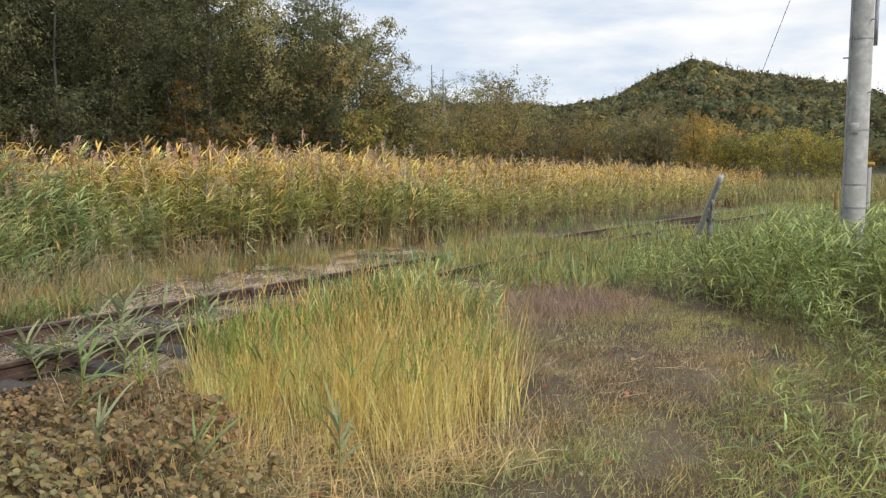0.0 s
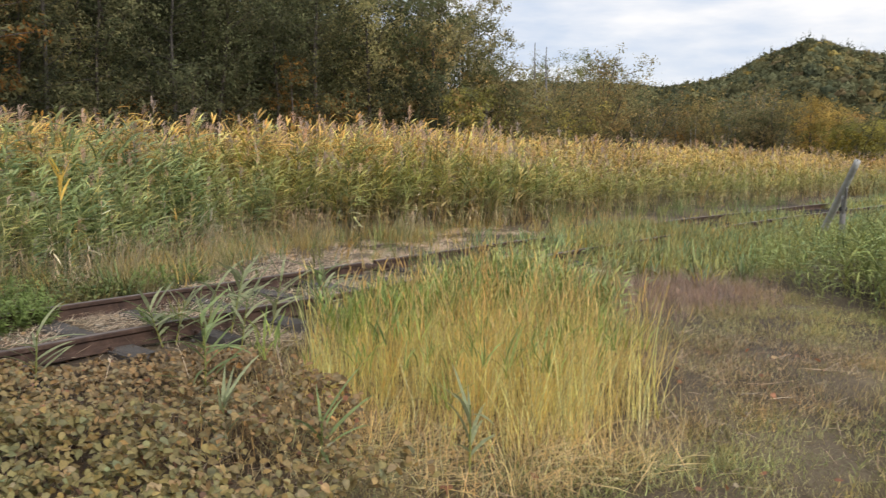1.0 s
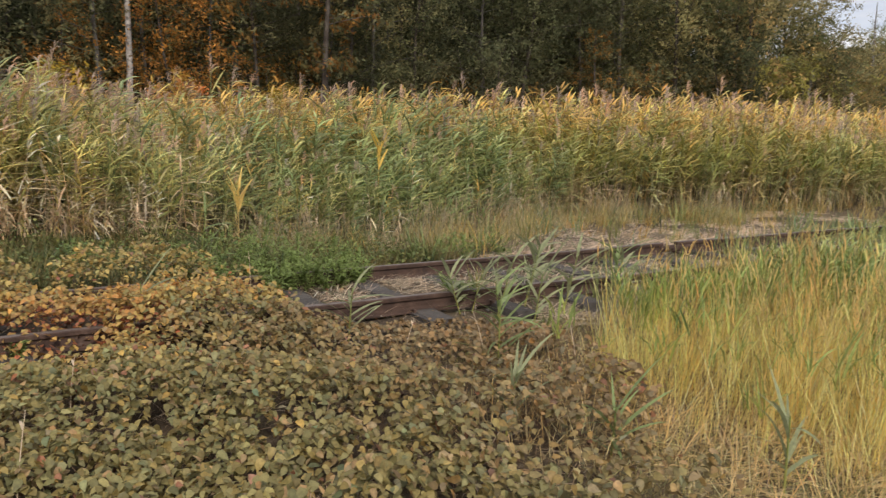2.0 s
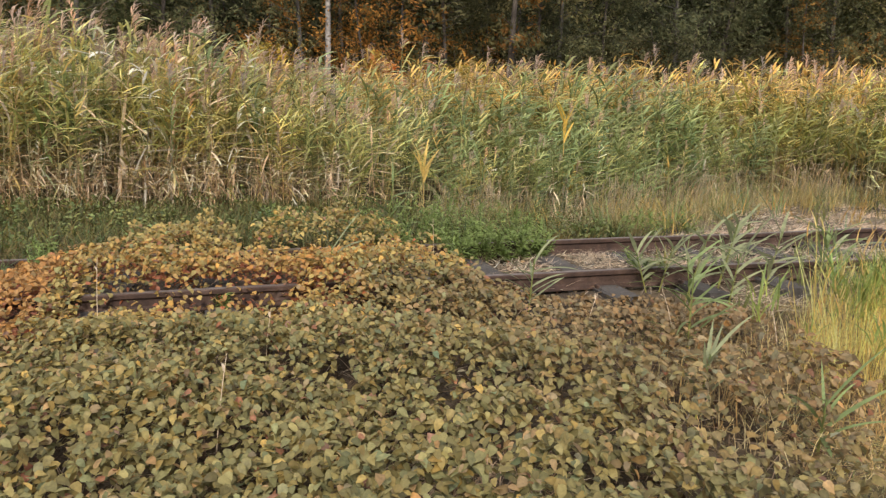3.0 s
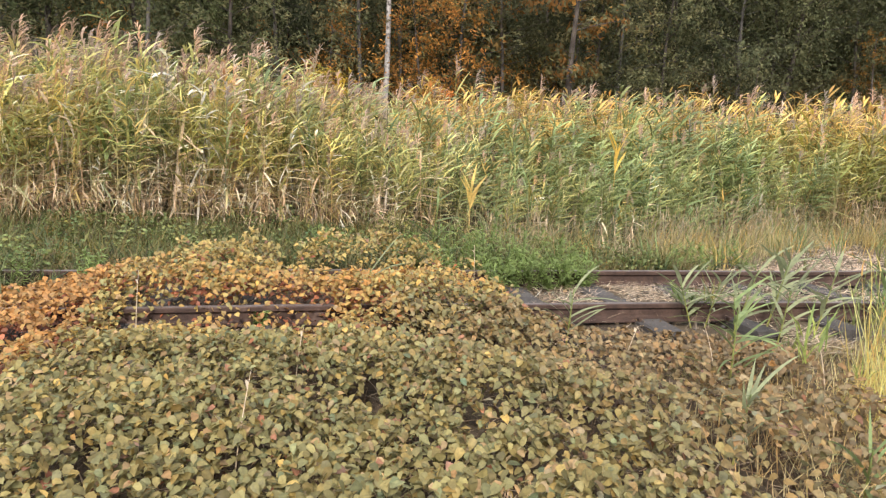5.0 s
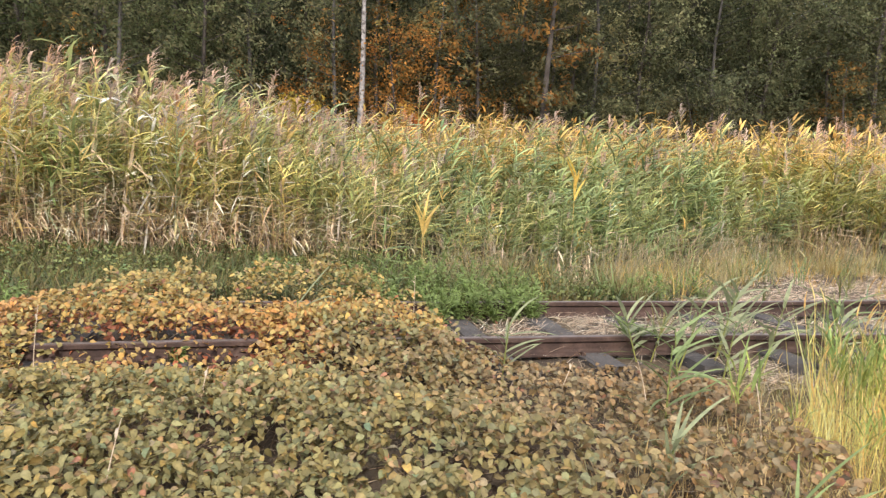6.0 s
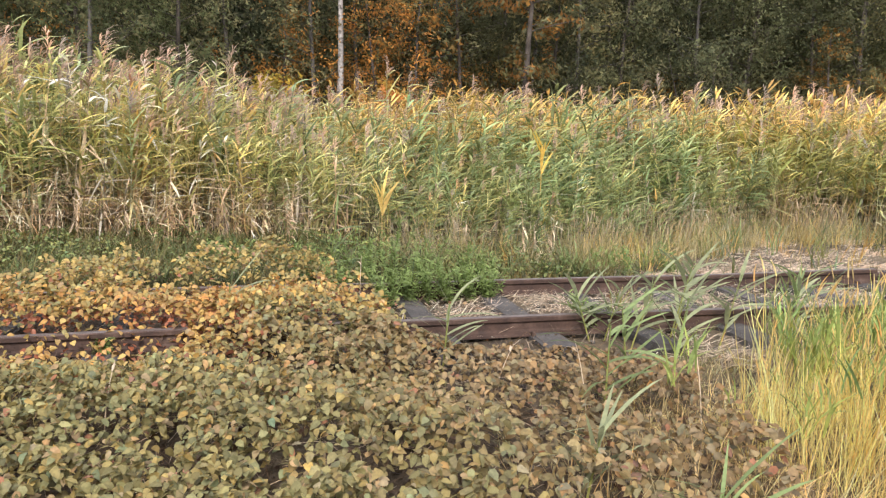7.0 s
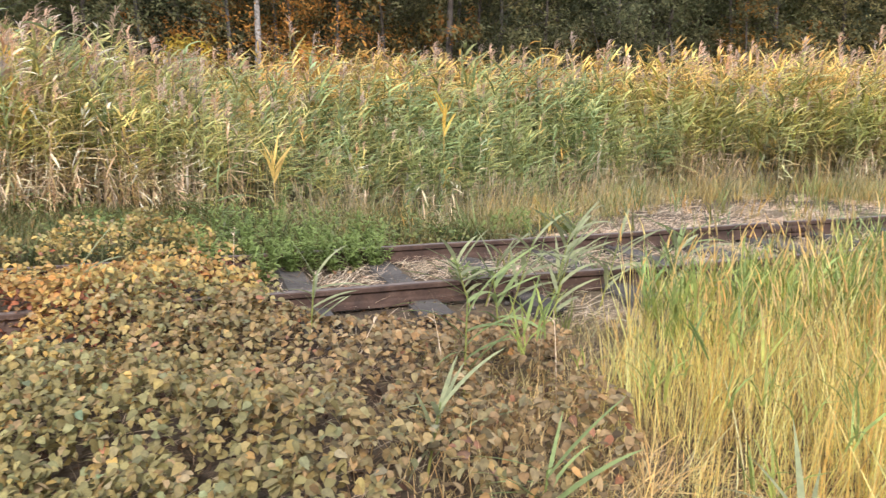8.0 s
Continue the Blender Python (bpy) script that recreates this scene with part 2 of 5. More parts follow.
# ---- ground: one sheet to the horizon ----
def build_ground():
    xs = np.unique(np.concatenate([np.linspace(-900, -12, 25), np.arange(-8, 28, 0.4), np.linspace(30, 120, 60), np.linspace(120, 2500, 40)]))
    ys = np.unique(np.concatenate([np.linspace(-1200, -12, 25), np.arange(-10, 10, 0.35), np.linspace(12, 80, 50), np.linspace(80, 1800, 30)]))
    gx, gy = np.meshgrid(xs, ys)
    gz = ground_z(gx, gy) + 0.012 * RNG.normal(0, 1, gx.shape) * (np.hypot(gx, gy) < 40)
    v = np.stack([gx, gy, gz], -1).reshape(-1, 3)
    nx, ny = len(xs), len(ys)
    i = (np.arange(ny - 1)[:, None] * nx + np.arange(nx - 1)[None]).ravel()
    tris = np.concatenate([np.stack([i, i + 1, i + nx + 1], -1), np.stack([i, i + nx + 1, i + nx], -1)])
    ob = soup("ground", v, tris, np.full((len(v), 3), 0.2), SOIL)
    ob.data.polygons.foreach_set("use_smooth", [True] * len(ob.data.polygons))
    tagged(ob, "brown soil and dry litter under the grass", "ground", kind="structure")


build_ground()


# ---- the old railway track ----
def track_y(x, offset):
    return offset - float(bend(x))


def rail_mesh(offset, x0, x1, step):
    """A flat-bottomed rail: head, web and foot, swept along the track."""
    prof = [(-0.05, -0.122), (0.05, -0.122), (0.05, -0.113), (0.012, -0.1), (0.0075, -0.085), (0.0075, -0.04),
            (0.028, -0.03), (0.03, -0.006), (0.024, 0.0), (-0.024, 0.0), (-0.03, -0.006), (-0.028, -0.03),
            (-0.0075, -0.04), (-0.0075, -0.085), (-0.012, -0.1), (-0.05, -0.113)]
    bm, last = bmesh.new(), None
    x = x0
    while x <= x1 + 1e-6:
        sag = 0.006 * math.sin(x * 0.9 + offset) + 0.004 * math.sin(x * 2.3)
        ring = [bm.verts.new((x, track_y(x, offset) + a + sag * 0.6, b + sag * 0.5)) for a, b in prof]
        if last:
            for k in range(len(prof)):
                f = bm.faces.new((last[k], ring[k], ring[(k + 1) % len(prof)], last[(k + 1) % len(prof)]))
                f.material_index = 1 if k == 8 else 0
        else:
            bm.faces.new(list(reversed(ring)))
        last = ring
        x += step
    bm.faces.new(last)
    bmesh.ops.recalc_face_normals(bm, faces=bm.faces)
    return bm


def box_mesh(sx, sy, sz, bevel=0.01, rough=0.0, seed=0):
    r = random.Random(seed)
    bm = bmesh.new()
    bmesh.ops.create_cube(bm, size=1)
    bmesh.ops.scale(bm, vec=(sx, sy, sz), verts=bm.verts)
    if bevel:
        bmesh.ops.bevel(bm, geom=list(bm.edges), offset=bevel, segments=1, affect="EDGES")
    for v in bm.verts:
        v.co += Vector((r.uniform(-rough, rough), r.uniform(-rough, rough), r.uniform(-rough, rough)))
    return bm


def build_track():
    track = empty("railway_track", pose(0, 0, 0), "abandoned narrow railway track, rusty rails on rotten sleepers", "railway track")
    for off in (0.0, 1.127):
        for x0, x1 in ((-24.0, -5.02), (-5.0, 6.38), (6.40, 26.0)):
            ob = part("rail", rail_mesh(off, x0, x1, 0.2), RUST, track, "rusty steel rail with a worn head", smooth=False)
            ob.data.materials.append(RAILTOP)
        for jx in (6.39, -5.01):
            for side in (-1, 1):
                fp = part("fish_plate", box_mesh(0.46, 0.016, 0.06, 0.004), RUST, track)
                fp.location = (jx, track_y(jx, off) + side * 0.017, -0.062)
                for bx in (-0.17, -0.06, 0.06, 0.17):
                    bm = bmesh.new()
                    bmesh.ops.create_cone(bm, cap_ends=True, segments=6, radius1=0.014, radius2=0.014, depth=0.03)
                    bolt = part("bolt", bm, RUST, fp, smooth=False)
                    bolt.matrix_local = pose(bx, side * 0.012, 0, 90)
    planks = []
    for k in range(4):
        bm = box_mesh(0.2, 1.9, 0.13, 0.02, 0.014, k)
        me = bpy.data.meshes.new("sleeper")
        bm.to_mesh(me)
        bm.free()
        me.materials.append(SLEEPER)
        planks.append(me)
    spike = bpy.data.meshes.new("rail_spike")
    bm = box_mesh(0.022, 0.05, 0.035, 0.005)
    bm.to_mesh(spike)
    bm.free()
    spike.materials.append(RUST)
    r = random.Random(5)
    for i in range(-36, 38):
        x = 2.15 + 0.65 * i
        ob = new("sleeper", planks[i % 4])
        ob.parent = track
        ob.location = (x, track_y(x, 0.56) + r.uniform(-0.05, 0.05), -0.168 + r.uniform(-0.008, 0.004))
        ob.rotation_euler = (0, r.uniform(-0.05, 0.05), r.uniform(-0.1, 0.1))
        if 1.0 < x < 12:
            for off in (0.0, 1.127):
                for s in (-1, 1):
                    sp = new("rail_spike", spike)
                    sp.parent = track
                    sp.location = (x + 0.05 * s, track_y(x, off) + s * 0.055, -0.105)
                    sp.rotation_euler = (0.1 * s, 0, 0)
    # loose ballast between and beside the rails
    bits = Bits()
    for i in range(12):
        bm = bmesh.new()
        bmesh.ops.create_icosphere(bm, subdivisions=1, radius=1)
        v = np.array([list(q.co) for q in bm.verts]) * (1 + 0.25 * RNG.normal(0, 1, (len(bm.verts), 1)))
        f = np.array([[q.index for q in t.verts] for t in bm.faces])
        bm.free()
        bits.put(v * np.array([1, 0.8, 0.6]), f, (0.2, 0.2, 0.2))
    forms = [(v, f, c) for v, f, c in zip(bits.v, [q - q.min() for q in bits.f], [np.array(c) for c in bits.c])]
    n = 1300
    x = RNG.uniform(1.5, 13, n)
    y = RNG.normal(0.55, 0.85, n) - bend(x)
    scatter("ballast", forms, x, y, ground_z(x, y) + 0.004, RNG.uniform(0, 6.3, n), RNG.uniform(0.010, 0.026, n), BALLAST,
            label="grey crushed stone scattered round the sleepers", category="ballast")


build_track()

# ---- plant forms ----
TAN, STRAW, PALE = (0.52, 0.39, 0.23), (0.66, 0.51, 0.30), (0.72, 0.59, 0.44)
GREEN, GREY = (0.195, 0.262, 0.088), (0.355, 0.395, 0.175)
LIME, GOLD = (0.42, 0.41, 0.12), (0.74, 0.46, 0.12)
PLUME = (0.42, 0.30, 0.22)


def reed_form(seed, low, mid, top, leaves=10, plume=0.3, segs=4, height=1.0, width=0.022, dry_foot=0.3, long=1.0, first=0.12):
    """One reed about a metre high: jointed stem, alternate leaves that arch over, perhaps a feathery plume."""
    r = np.random.default_rng(seed)
    b = Bits()
    sway = r.normal(0, 0.05, 2)
    tip = height * r.uniform(0.86, 1.0)

    def at(z):
        return np.array([sway[0] * z * z, sway[1] * z * z, z])

    def shade(u):
        u = np.clip(u + r.normal(0, 0.1), 0, 1)
        a, c = (low, mid) if u < 0.5 else (mid, top)
        k = u * 2 if u < 0.5 else u * 2 - 1
        return np.array(a) * (1 - k) + np.array(c) * k

    stalk(b, [at(0), at(tip * 0.5), at(tip)], 0.0042, 0.002, low, np.array(mid) * 0.9)
    for i in range(leaves):
        u = (i + r.uniform(0, 0.8)) / leaves
        u = first + (1 - first) * u
        head = (math.pi if r.random() < 0.27 else 0) + r.normal(0, 0.95)
        c = shade((u - 0.05) * 1.05)
        dead = u < dry_foot
        ln = long * r.uniform(0.17, 0.3) * (1.15 - 0.4 * abs(u - 0.6)) * (1 - 2.6 * max(0.0, u - 0.76))
        ribbon(b, at(tip * u), head, ln, width * r.uniform(0.7, 1.25), r.uniform(0.05, 0.95) if not dead else r.uniform(-1.1, 0.5),
               r.uniform(0.1, 0.95), c * r.uniform(0.5, 1.2), c * r.uniform(0.7, 1.75), segs)
    if r.random() < plume:
        for i in range(15):
            z = tip * (0.95 + 0.0095 * i)
            ribbon(b, at(z), r.normal(0.1, 0.6), r.uniform(0.06, 0.13) * (1.1 - 0.03 * i), 0.008, r.uniform(0.4, 1.2), r.uniform(0.6, 1.9),
                   np.array(PLUME) * r.uniform(0.8, 1.2), np.array(PLUME) * 1.3, 2)
    return b.arrays()


def tuft_form(seed, blades, height, width, c_low, c_top, spread=0.03, droop=(0.3, 1.4), segs=3, ear=None, rise=(0.9, 1.5)):
    """A tuft of grass; ear: the colour of seed heads on some of the blades."""
    r = np.random.default_rng(seed)
    b = Bits()
    for i in range(blades):
        a = r.uniform(0, 2 * math.pi)
        base = (r.normal(0, spread), r.normal(0, spread), 0)
        ln = height * r.uniform(0.55, 1.05)
        k = r.uniform(0.8, 1.2)
        ribbon(b, base, a, ln, width * r.uniform(0.7, 1.3), r.uniform(*rise), r.uniform(*droop),
               np.array(c_low) * k, np.array(c_top) * k * r.uniform(0.85, 1.15), segs)
        if ear is not None and r.random() < 0.25:
            z = height * r.uniform(0.75, 1.0)
            off = (base[0] + r.normal(0, 0.05), base[1] + r.normal(0, 0.05))
            stalk(b, [(base[0], base[1], 0), (off[0], off[1], z)], 0.0016, 0.001, c_low, ear)
            stalk(b, [(off[0], off[1], z - 0.005), (off[0] + 0.012, off[1], z + 0.04), (off[0] + 0.028, off[1], z + 0.07)], 0.0042, 0.0016, ear, ear)
    return b.arrays()


def leaf_form(seed, fold=0.22, tilt=0.12):
    """A broad pointed oval vine leaf, folded along its midrib, about one unit long."""
    r = np.random.default_rng(seed)
    up = fold * r.uniform(0.3, 1.5)
    v = [(-0.45, 0, 0), (0.05, 0, 0.03), (0.62, 0, -0.08 - 0.16 * r.random())]
    for s in (1, -1):
        for a, w in ((-0.28, 0.33), (0.16, 0.32)):
            v.append((a + r.normal(0, 0.03), s * w * r.uniform(0.85, 1.1), up * w - 0.06 * a + r.normal(0, 0.03)))
    f = [(0, 1, 3), (1, 4, 3), (1, 2, 4), (0, 5, 1), (1, 5, 6), (1, 6, 2)]
    c = np.ones((7, 3)) * r.uniform(0.85, 1.1)
    c[:2] *= 1.1
    v = np.array(v)
    for axis, t in ((1, r.normal(tilt, 0.45)), (0, r.normal(0, 0.4))):
        a, b = (0, 2) if axis == 1 else (1, 2)
        va = v[:, a] * math.cos(t) + v[:, b] * math.sin(t)
        vb = -v[:, a] * math.sin(t) + v[:, b] * math.cos(t)
        v[:, a], v[:, b] = va, vb
    return v, np.array(f), c


FORM = {
    "green": [reed_form(s, (0.36, 0.34, 0.19), GREEN, GREY, 19, 0.06, 3, 1.0, 0.021, 0.12, 1.1, 0.1) for s in range(10)],
    "edge": [reed_form(160 + s, STRAW, (0.235, 0.27, 0.075), (0.40, 0.37, 0.11), 14, 0.2, 3, 1.0, 0.021, 0.45, 1.0, 0.34) for s in range(9)],
    "mixed": [reed_form(20 + s, (0.62, 0.48, 0.31), (0.40, 0.43, 0.15) if s % 3 else (0.56, 0.48, 0.17), (0.58, 0.56, 0.23) if s % 2 else (0.80, 0.62, 0.24), 19, 0.95, 3, 1.0, 0.0155, 0.36, 1.05, 0.2) for s in range(12)],
    "gold": [reed_form(40 + s, (0.34, 0.31, 0.15), (0.36, 0.32, 0.10), (0.88, 0.56, 0.18), 16, 0.45, 3, 1.0, 0.017, 0.25, 1.0, 0.2) for s in range(9)],
    "far_gold": [reed_form(60 + s, TAN, (0.56, 0.38, 0.12), (0.82, 0.53, 0.19), 9, 0.55, 2, 1.0, 0.022) for s in range(8)],
    "dry": [reed_form(80 + s, (0.60, 0.45, 0.32), (0.77, 0.58, 0.40), (0.84, 0.69, 0.50), 13, 0.1, 3, 1.0, 0.018, 0.8) for s in range(6)],
    "sprout": [reed_form(100 + s, LIME, (0.30, 0.37, 0.12), (0.42, 0.48, 0.20), 8, 0.0, 3, 1.0, 0.022, 0.05, 1.5) for s in range(8)],
    "stand": [reed_form(120 + s, (0.34, 0.34, 0.13), (0.31, 0.38, 0.13), (0.44, 0.50, 0.21), 12, 0.0, 3, 1.0, 0.021, 0.05, 1.35) for s in range(8)],
    "meadow": [reed_form(140 + s, (0.25, 0.27, 0.08), (0.3, 0.36, 0.13), (0.4, 0.45, 0.2), 5, 0.0, 2, 1.0, 0.045, 0.05) for s in range(6)],
}


def spots(n, x0, x1, y0, y1, keep):
    """n random places in a box, less those that keep(x, y) refuses; keep gives a chance from 0 to 1."""
    x, y = RNG.uniform(x0, x1, n), RNG.uniform(y0, y1, n)
    ok = RNG.random(n) < keep(x, y)
    return x[ok], y[ok]


def plant(name, forms, x, y, size, mat, spread=0.15, warm=0.08, wind=0.08, sway=0.08, tall=None, label="", category="grass", sink=0.01, tone=None, gust=None):
    n = len(x)
    h = hues(n, spread, warm)
    if tone is not None:
        h = h * tone
    return scatter(name, forms, x, y, ground_z(x, y) - sink, RNG.uniform(0, 6.283, n) if gust is None else RNG.normal(gust, 0.7, n), size, mat, h,
                   (RNG.normal(wind, sway, n), RNG.normal(0, sway, n)), label, category, "stuff", tall)


# ---- the reed bed behind the track ----
def build_reeds():
    def depth(x, y):
        return y - reed_edge(x)

    x, y = spots(24000, -5, 36, -3, 9, lambda x, y: np.where(depth(x, y) > 0, np.where(depth(x, y) < 1.6, 0.75, 0.45) * np.where(x > 16, 0.6, 1), 0) * (0.75 + 0.25 * wave(x, y, 0.8, 3)))
    d = depth(x, y)
    tallness = np.clip((3.6 - x - 0.8 * (wave(x, y, 0.8, 1) - 0.5)) / 3.2, 0, 1)
    tallness = tallness * tallness * (3 - 2 * tallness)
    left = RNG.random(len(x)) < tallness
    low = np.interp(x, [13, 18, 28, 40, 75], [1, 0.95, 0.86, 0.74, 0.62])
    rise = tallness * np.clip(1.35 + 0.42 * d - 0.12 * np.clip(x, -2, 1), 0, np.interp(x, [-3, -1, 0.5, 2.5, 4], [2.25, 2.12, 1.84, 1.66, 1.6])) + (1 - tallness) * np.clip(0.5 + 0.44 * d + np.clip(0.3 * (x - 5.5), 0, 0.68) - 0.3 * (x > 14), 0, 1.86) * low
    size = rise * RNG.normal(1, 0.09, len(x))
    u = RNG.random(len(x))
    gold = (~left) & (u < np.clip((d - np.interp(x, [1, 4, 6, 7.5, 12], [1.7, 2.8, 2.4, 1.3, 0.6])) * 0.85 + 0.12 * np.clip((x - 6.5) / 2, 0, 1) + 0.05 * (x > 14), 0.02, 0.94))
    mixed_in = (left & (u < 0.74)) | ((~left) & ~gold & (u > np.interp(x, [2.5, 4, 6.5, 8], [0.72, 0.86, 0.88, 0.6])))
    dry = left & (u > 0.8) & (d < 1.6)
    green = ~(gold | mixed_in | dry)
    for key, sel, nm, lab in (("green", green & (x < 6.6 + wave(x, y, 0.7, 2)), "green_reeds", "green-leaved reeds with arching blades beside the track"),
                              ("edge", green & (x >= 6.6 + wave(x, y, 0.7, 2)), "bare_stemmed_reeds", "yellow-green reeds on bare tan stems along the bed's edge"),
                              ("mixed", mixed_in, "yellowing_reeds", "tall yellow-green reeds with straw-coloured feet"),
                              ("gold", gold, "golden_reeds", "reeds with golden autumn tops and feathery plumes"),
                              ("dry", dry, "dry_reeds", "dead straw-coloured reeds in the bed")):
        plant(nm, FORM[key], x[sel], y[sel], size[sel], REED, 0.27, 0.09, 0.07, 0.075, None, lab, "reeds", gust=0.2)
    x, y = spots(13000, -18, 75, -4, 24, lambda x, y: np.where((depth(x, y) > 0.2) & ((y > 9) | (x > 36) | (x < -5)), np.where(x > 40, 0.3, 0.55), 0))
    size = np.where(x < 3, 1.85, 1.82) * np.interp(x, [13, 18, 28, 40, 75], [1, 0.97, 0.9, 0.8, 0.68]) * RNG.normal(1, 0.09, len(x)) * (0.94 + 0.12 * wave(x, y, 5, 4))
    plant("reed_field", FORM["far_gold"], x, y, size, REED, 0.16, 0.08, 0.06, 0.06, None,
          "wide bed of golden-brown autumn reeds with plumes", "reeds", gust=0.2)
    # short dead reeds along the front
    x, y = spots(4200, -7, 12, 2, 6.5, lambda x, y: np.where((depth(x, y) > -0.25) & (depth(x, y) < 0.65), np.clip(2.0 - x, 0.26 * wave(x, y, 0.9, 4), 0.95), 0))
    plant("dead_reed_front", FORM["dry"], x, y, RNG.uniform(0.4, 0.95, len(x)), REED, 0.2, 0.05, 0.04, 0.14, None, "short dead tan reeds along the bed's front", "reeds")
    # dry straw litter at the foot of the reeds
    x, y = spots(29000, 2.6, 12, 1.25, 5.5, lambda x, y: np.where((y + bend(x) > 1.3) & (y < reed_edge(x) + 0.5), 0.4 + 0.6 * wave(x, y, 0.9, 6) ** 2, 0))
    straw = [tuft_form(300 + s, 4, 0.13, 0.006, (0.80, 0.61, 0.46), (0.85, 0.68, 0.53), 0.05, (0.0, 0.5), 2, None, (0.0, 0.5)) for s in range(5)]
    plant("straw_litter", straw, x, y, RNG.uniform(0.6, 1.3, len(x)), GRASS, 0.18, 0.06, 0.0, 0.0, None, "bleached straw lying beside the rails", "straw")


build_reeds()


# ---- low growth between track and reeds, and round the rails ----
def build_weeds():
    weed = [tuft_form(400 + s, 13, 0.27, 0.0085, (0.10, 0.12, 0.05) if s % 3 else (0.22, 0.15, 0.08), ((0.155, 0.185, 0.058), (0.115, 0.145, 0.046), (0.24, 0.18, 0.085))[s % 3], 0.07, (0.4, 2.0), 2) for s in range(9)]
    x, y = spots(6200, -5, 4.2, 0.1, 5.3, lambda x, y: np.where((y < reed_edge(x) + 0.35) & (y > np.where(x < -0.6, 0.85 + 0.3 * (x + 0.6) * (x > -3), np.where(x < 1.9, 1.75, 1.4))), 0.15 + 0.85 * wave(x, y, 0.4, 2), 0))
    plant("green_weeds", weed, x, y, RNG.uniform(0.6, 1.6, len(x)), GRASS, 0.25, 0.14, 0.02, 0.15, None, "low green weeds at the foot of the reeds", "weeds")
    yel = [tuft_form(420 + s, 10, 0.5, 0.008, (0.50, 0.36, 0.12), (0.52, 0.42, 0.18), 0.06, (0.1, 1.1), 3) for s in range(5)]
    x, y = spots(1500, 2.6, 15, 1.5, 5.2, lambda x, y: np.where((y + bend(x) > 2.0) & (y < reed_edge(x) + 0.6), np.clip(y - 2.0, 0.1, 1) * wave(x, y, 0.8, 9) ** 1.5, 0))
    plant("yellow_grass", yel, x, y, RNG.uniform(0.35, 1.0, len(x)), GRASS, 0.2, 0.12, 0.03, 0.1, None, "tufts of yellow and grey-green grass beside the rail", "grass")
    pale = [tuft_form(430 + s, 13, 0.5, 0.0055, (0.40, 0.36, 0.19), ((0.54, 0.45, 0.29), (0.34, 0.37, 0.17), (0.56, 0.43, 0.16))[s % 3], 0.11, (0.2, 1.6), 2, (0.54, 0.44, 0.30)) for s in range(6)]
    x, y = spots(2300, 2.3, 10, 1.9, 5.4, lambda x, y: np.where((y > reed_edge(x) - 0.75) & (y < reed_edge(x) + 0.5), np.clip(2.4 * wave(x, y, 0.4, 3) - 0.75, 0.03, 1), 0))
    plant("feathery_grass", pale, x, y, RNG.uniform(0.4, 1.1, len(x)), GRASS, 0.24, 0.08, 0.06, 0.14, None, "thin tan feathery grass before the reeds", "grass")
    grn = [tuft_form(440 + s, 8, 0.42, 0.012, (0.22, 0.25, 0.09), (0.28, 0.33, 0.14), 0.05, (0.3, 1.4), 3) for s in range(5)]
    x, y = spots(1100, 2.8, 24, 1.5, 5.2, lambda x, y: np.where((y + bend(x) > 1.9) & (y < reed_edge(x) + 0.8), np.clip(y + bend(x) - 1.9, 0.08, 1) * (0.1 + 0.8 * wave(x, y, 0.7, 5)), 0))
    plant("green_grass", grn, x, y, RNG.uniform(0.5, 1.25, len(x)), GRASS, 0.2, 0.1, 0.03, 0.1, None, "green grass between rail and reeds", "grass")
    brown = [tuft_form(465 + s, 4, 0.2, 0.005, (0.48, 0.36, 0.25), (0.60, 0.47, 0.34), 0.07, (0.0, 0.6), 2, None, (0.0, 0.5)) for s in range(5)]
    x, y = spots(6500, -4, 6.4, -5.2, 0.3, lambda x, y: np.where(x < -0.7, 0.9, np.where(x > 2.6, 0.14, 0.3)))
    plant("dead_grass_litter", brown, x, y, RNG.uniform(0.5, 1.3, len(x)), GRASS, 0.2, 0.06, 0, 0, None, "brown dead grass lying on the soil", "straw", -0.02)
    x, y = RNG.normal(1.16, 0.14, 90), RNG.normal(-2.55, 0.1, 90)
    plant("straw_tangle", brown, x, y, RNG.uniform(0.6, 1.2, 90), GRASS, 0.2, 0.06, 0, 0, None, "tangle of bleached dead straw among the vines", "straw", -0.12)
    # broad-leaved weeds in low mounds
    forms = [leaf_form(560 + s) for s in range(12)]
    x, y = spots(42000, -7, 3.6, 0.2, 5.0, lambda x, y: np.where((y < reed_edge(x) + 0.2) & (y > np.where(x < -0.6, 0.95 + 0.3 * (x + 0.6) * (x > -3), np.where(x < 1.8, 1.85, 1.35))), wave(x, y, 0.45, 7) ** 2 * 1.6, 0))
    n = len(x)
    z = ground_z(x, y) + RNG.random(n) ** 0.6 * (0.06 + 0.34 * wave(x, y, 0.45, 7) ** 2)
    g = np.array([0.12, 0.175, 0.06]) + np.array([0.14, 0.10, 0.035]) * wave(x, y, 0.8, 2)[:, None]
    scatter("broadleaf_weeds", forms, x, y, z, RNG.uniform(0, 6.283, n), RNG.uniform(0.022, 0.046, n), VINE, g * hues(n, 0.22, 0.1), None,
            "mounds of small-leaved green weeds beside the track", "weeds")
    # a patch of fresh weeds in a gap of the vines
    x, y = spots(1700, -2.4, -1.1, -1.0, 0.2, lambda x, y: np.clip(1.25 - np.hypot((x + 1.68) / 0.36, (y + 0.5) / 0.3), 0, 1))
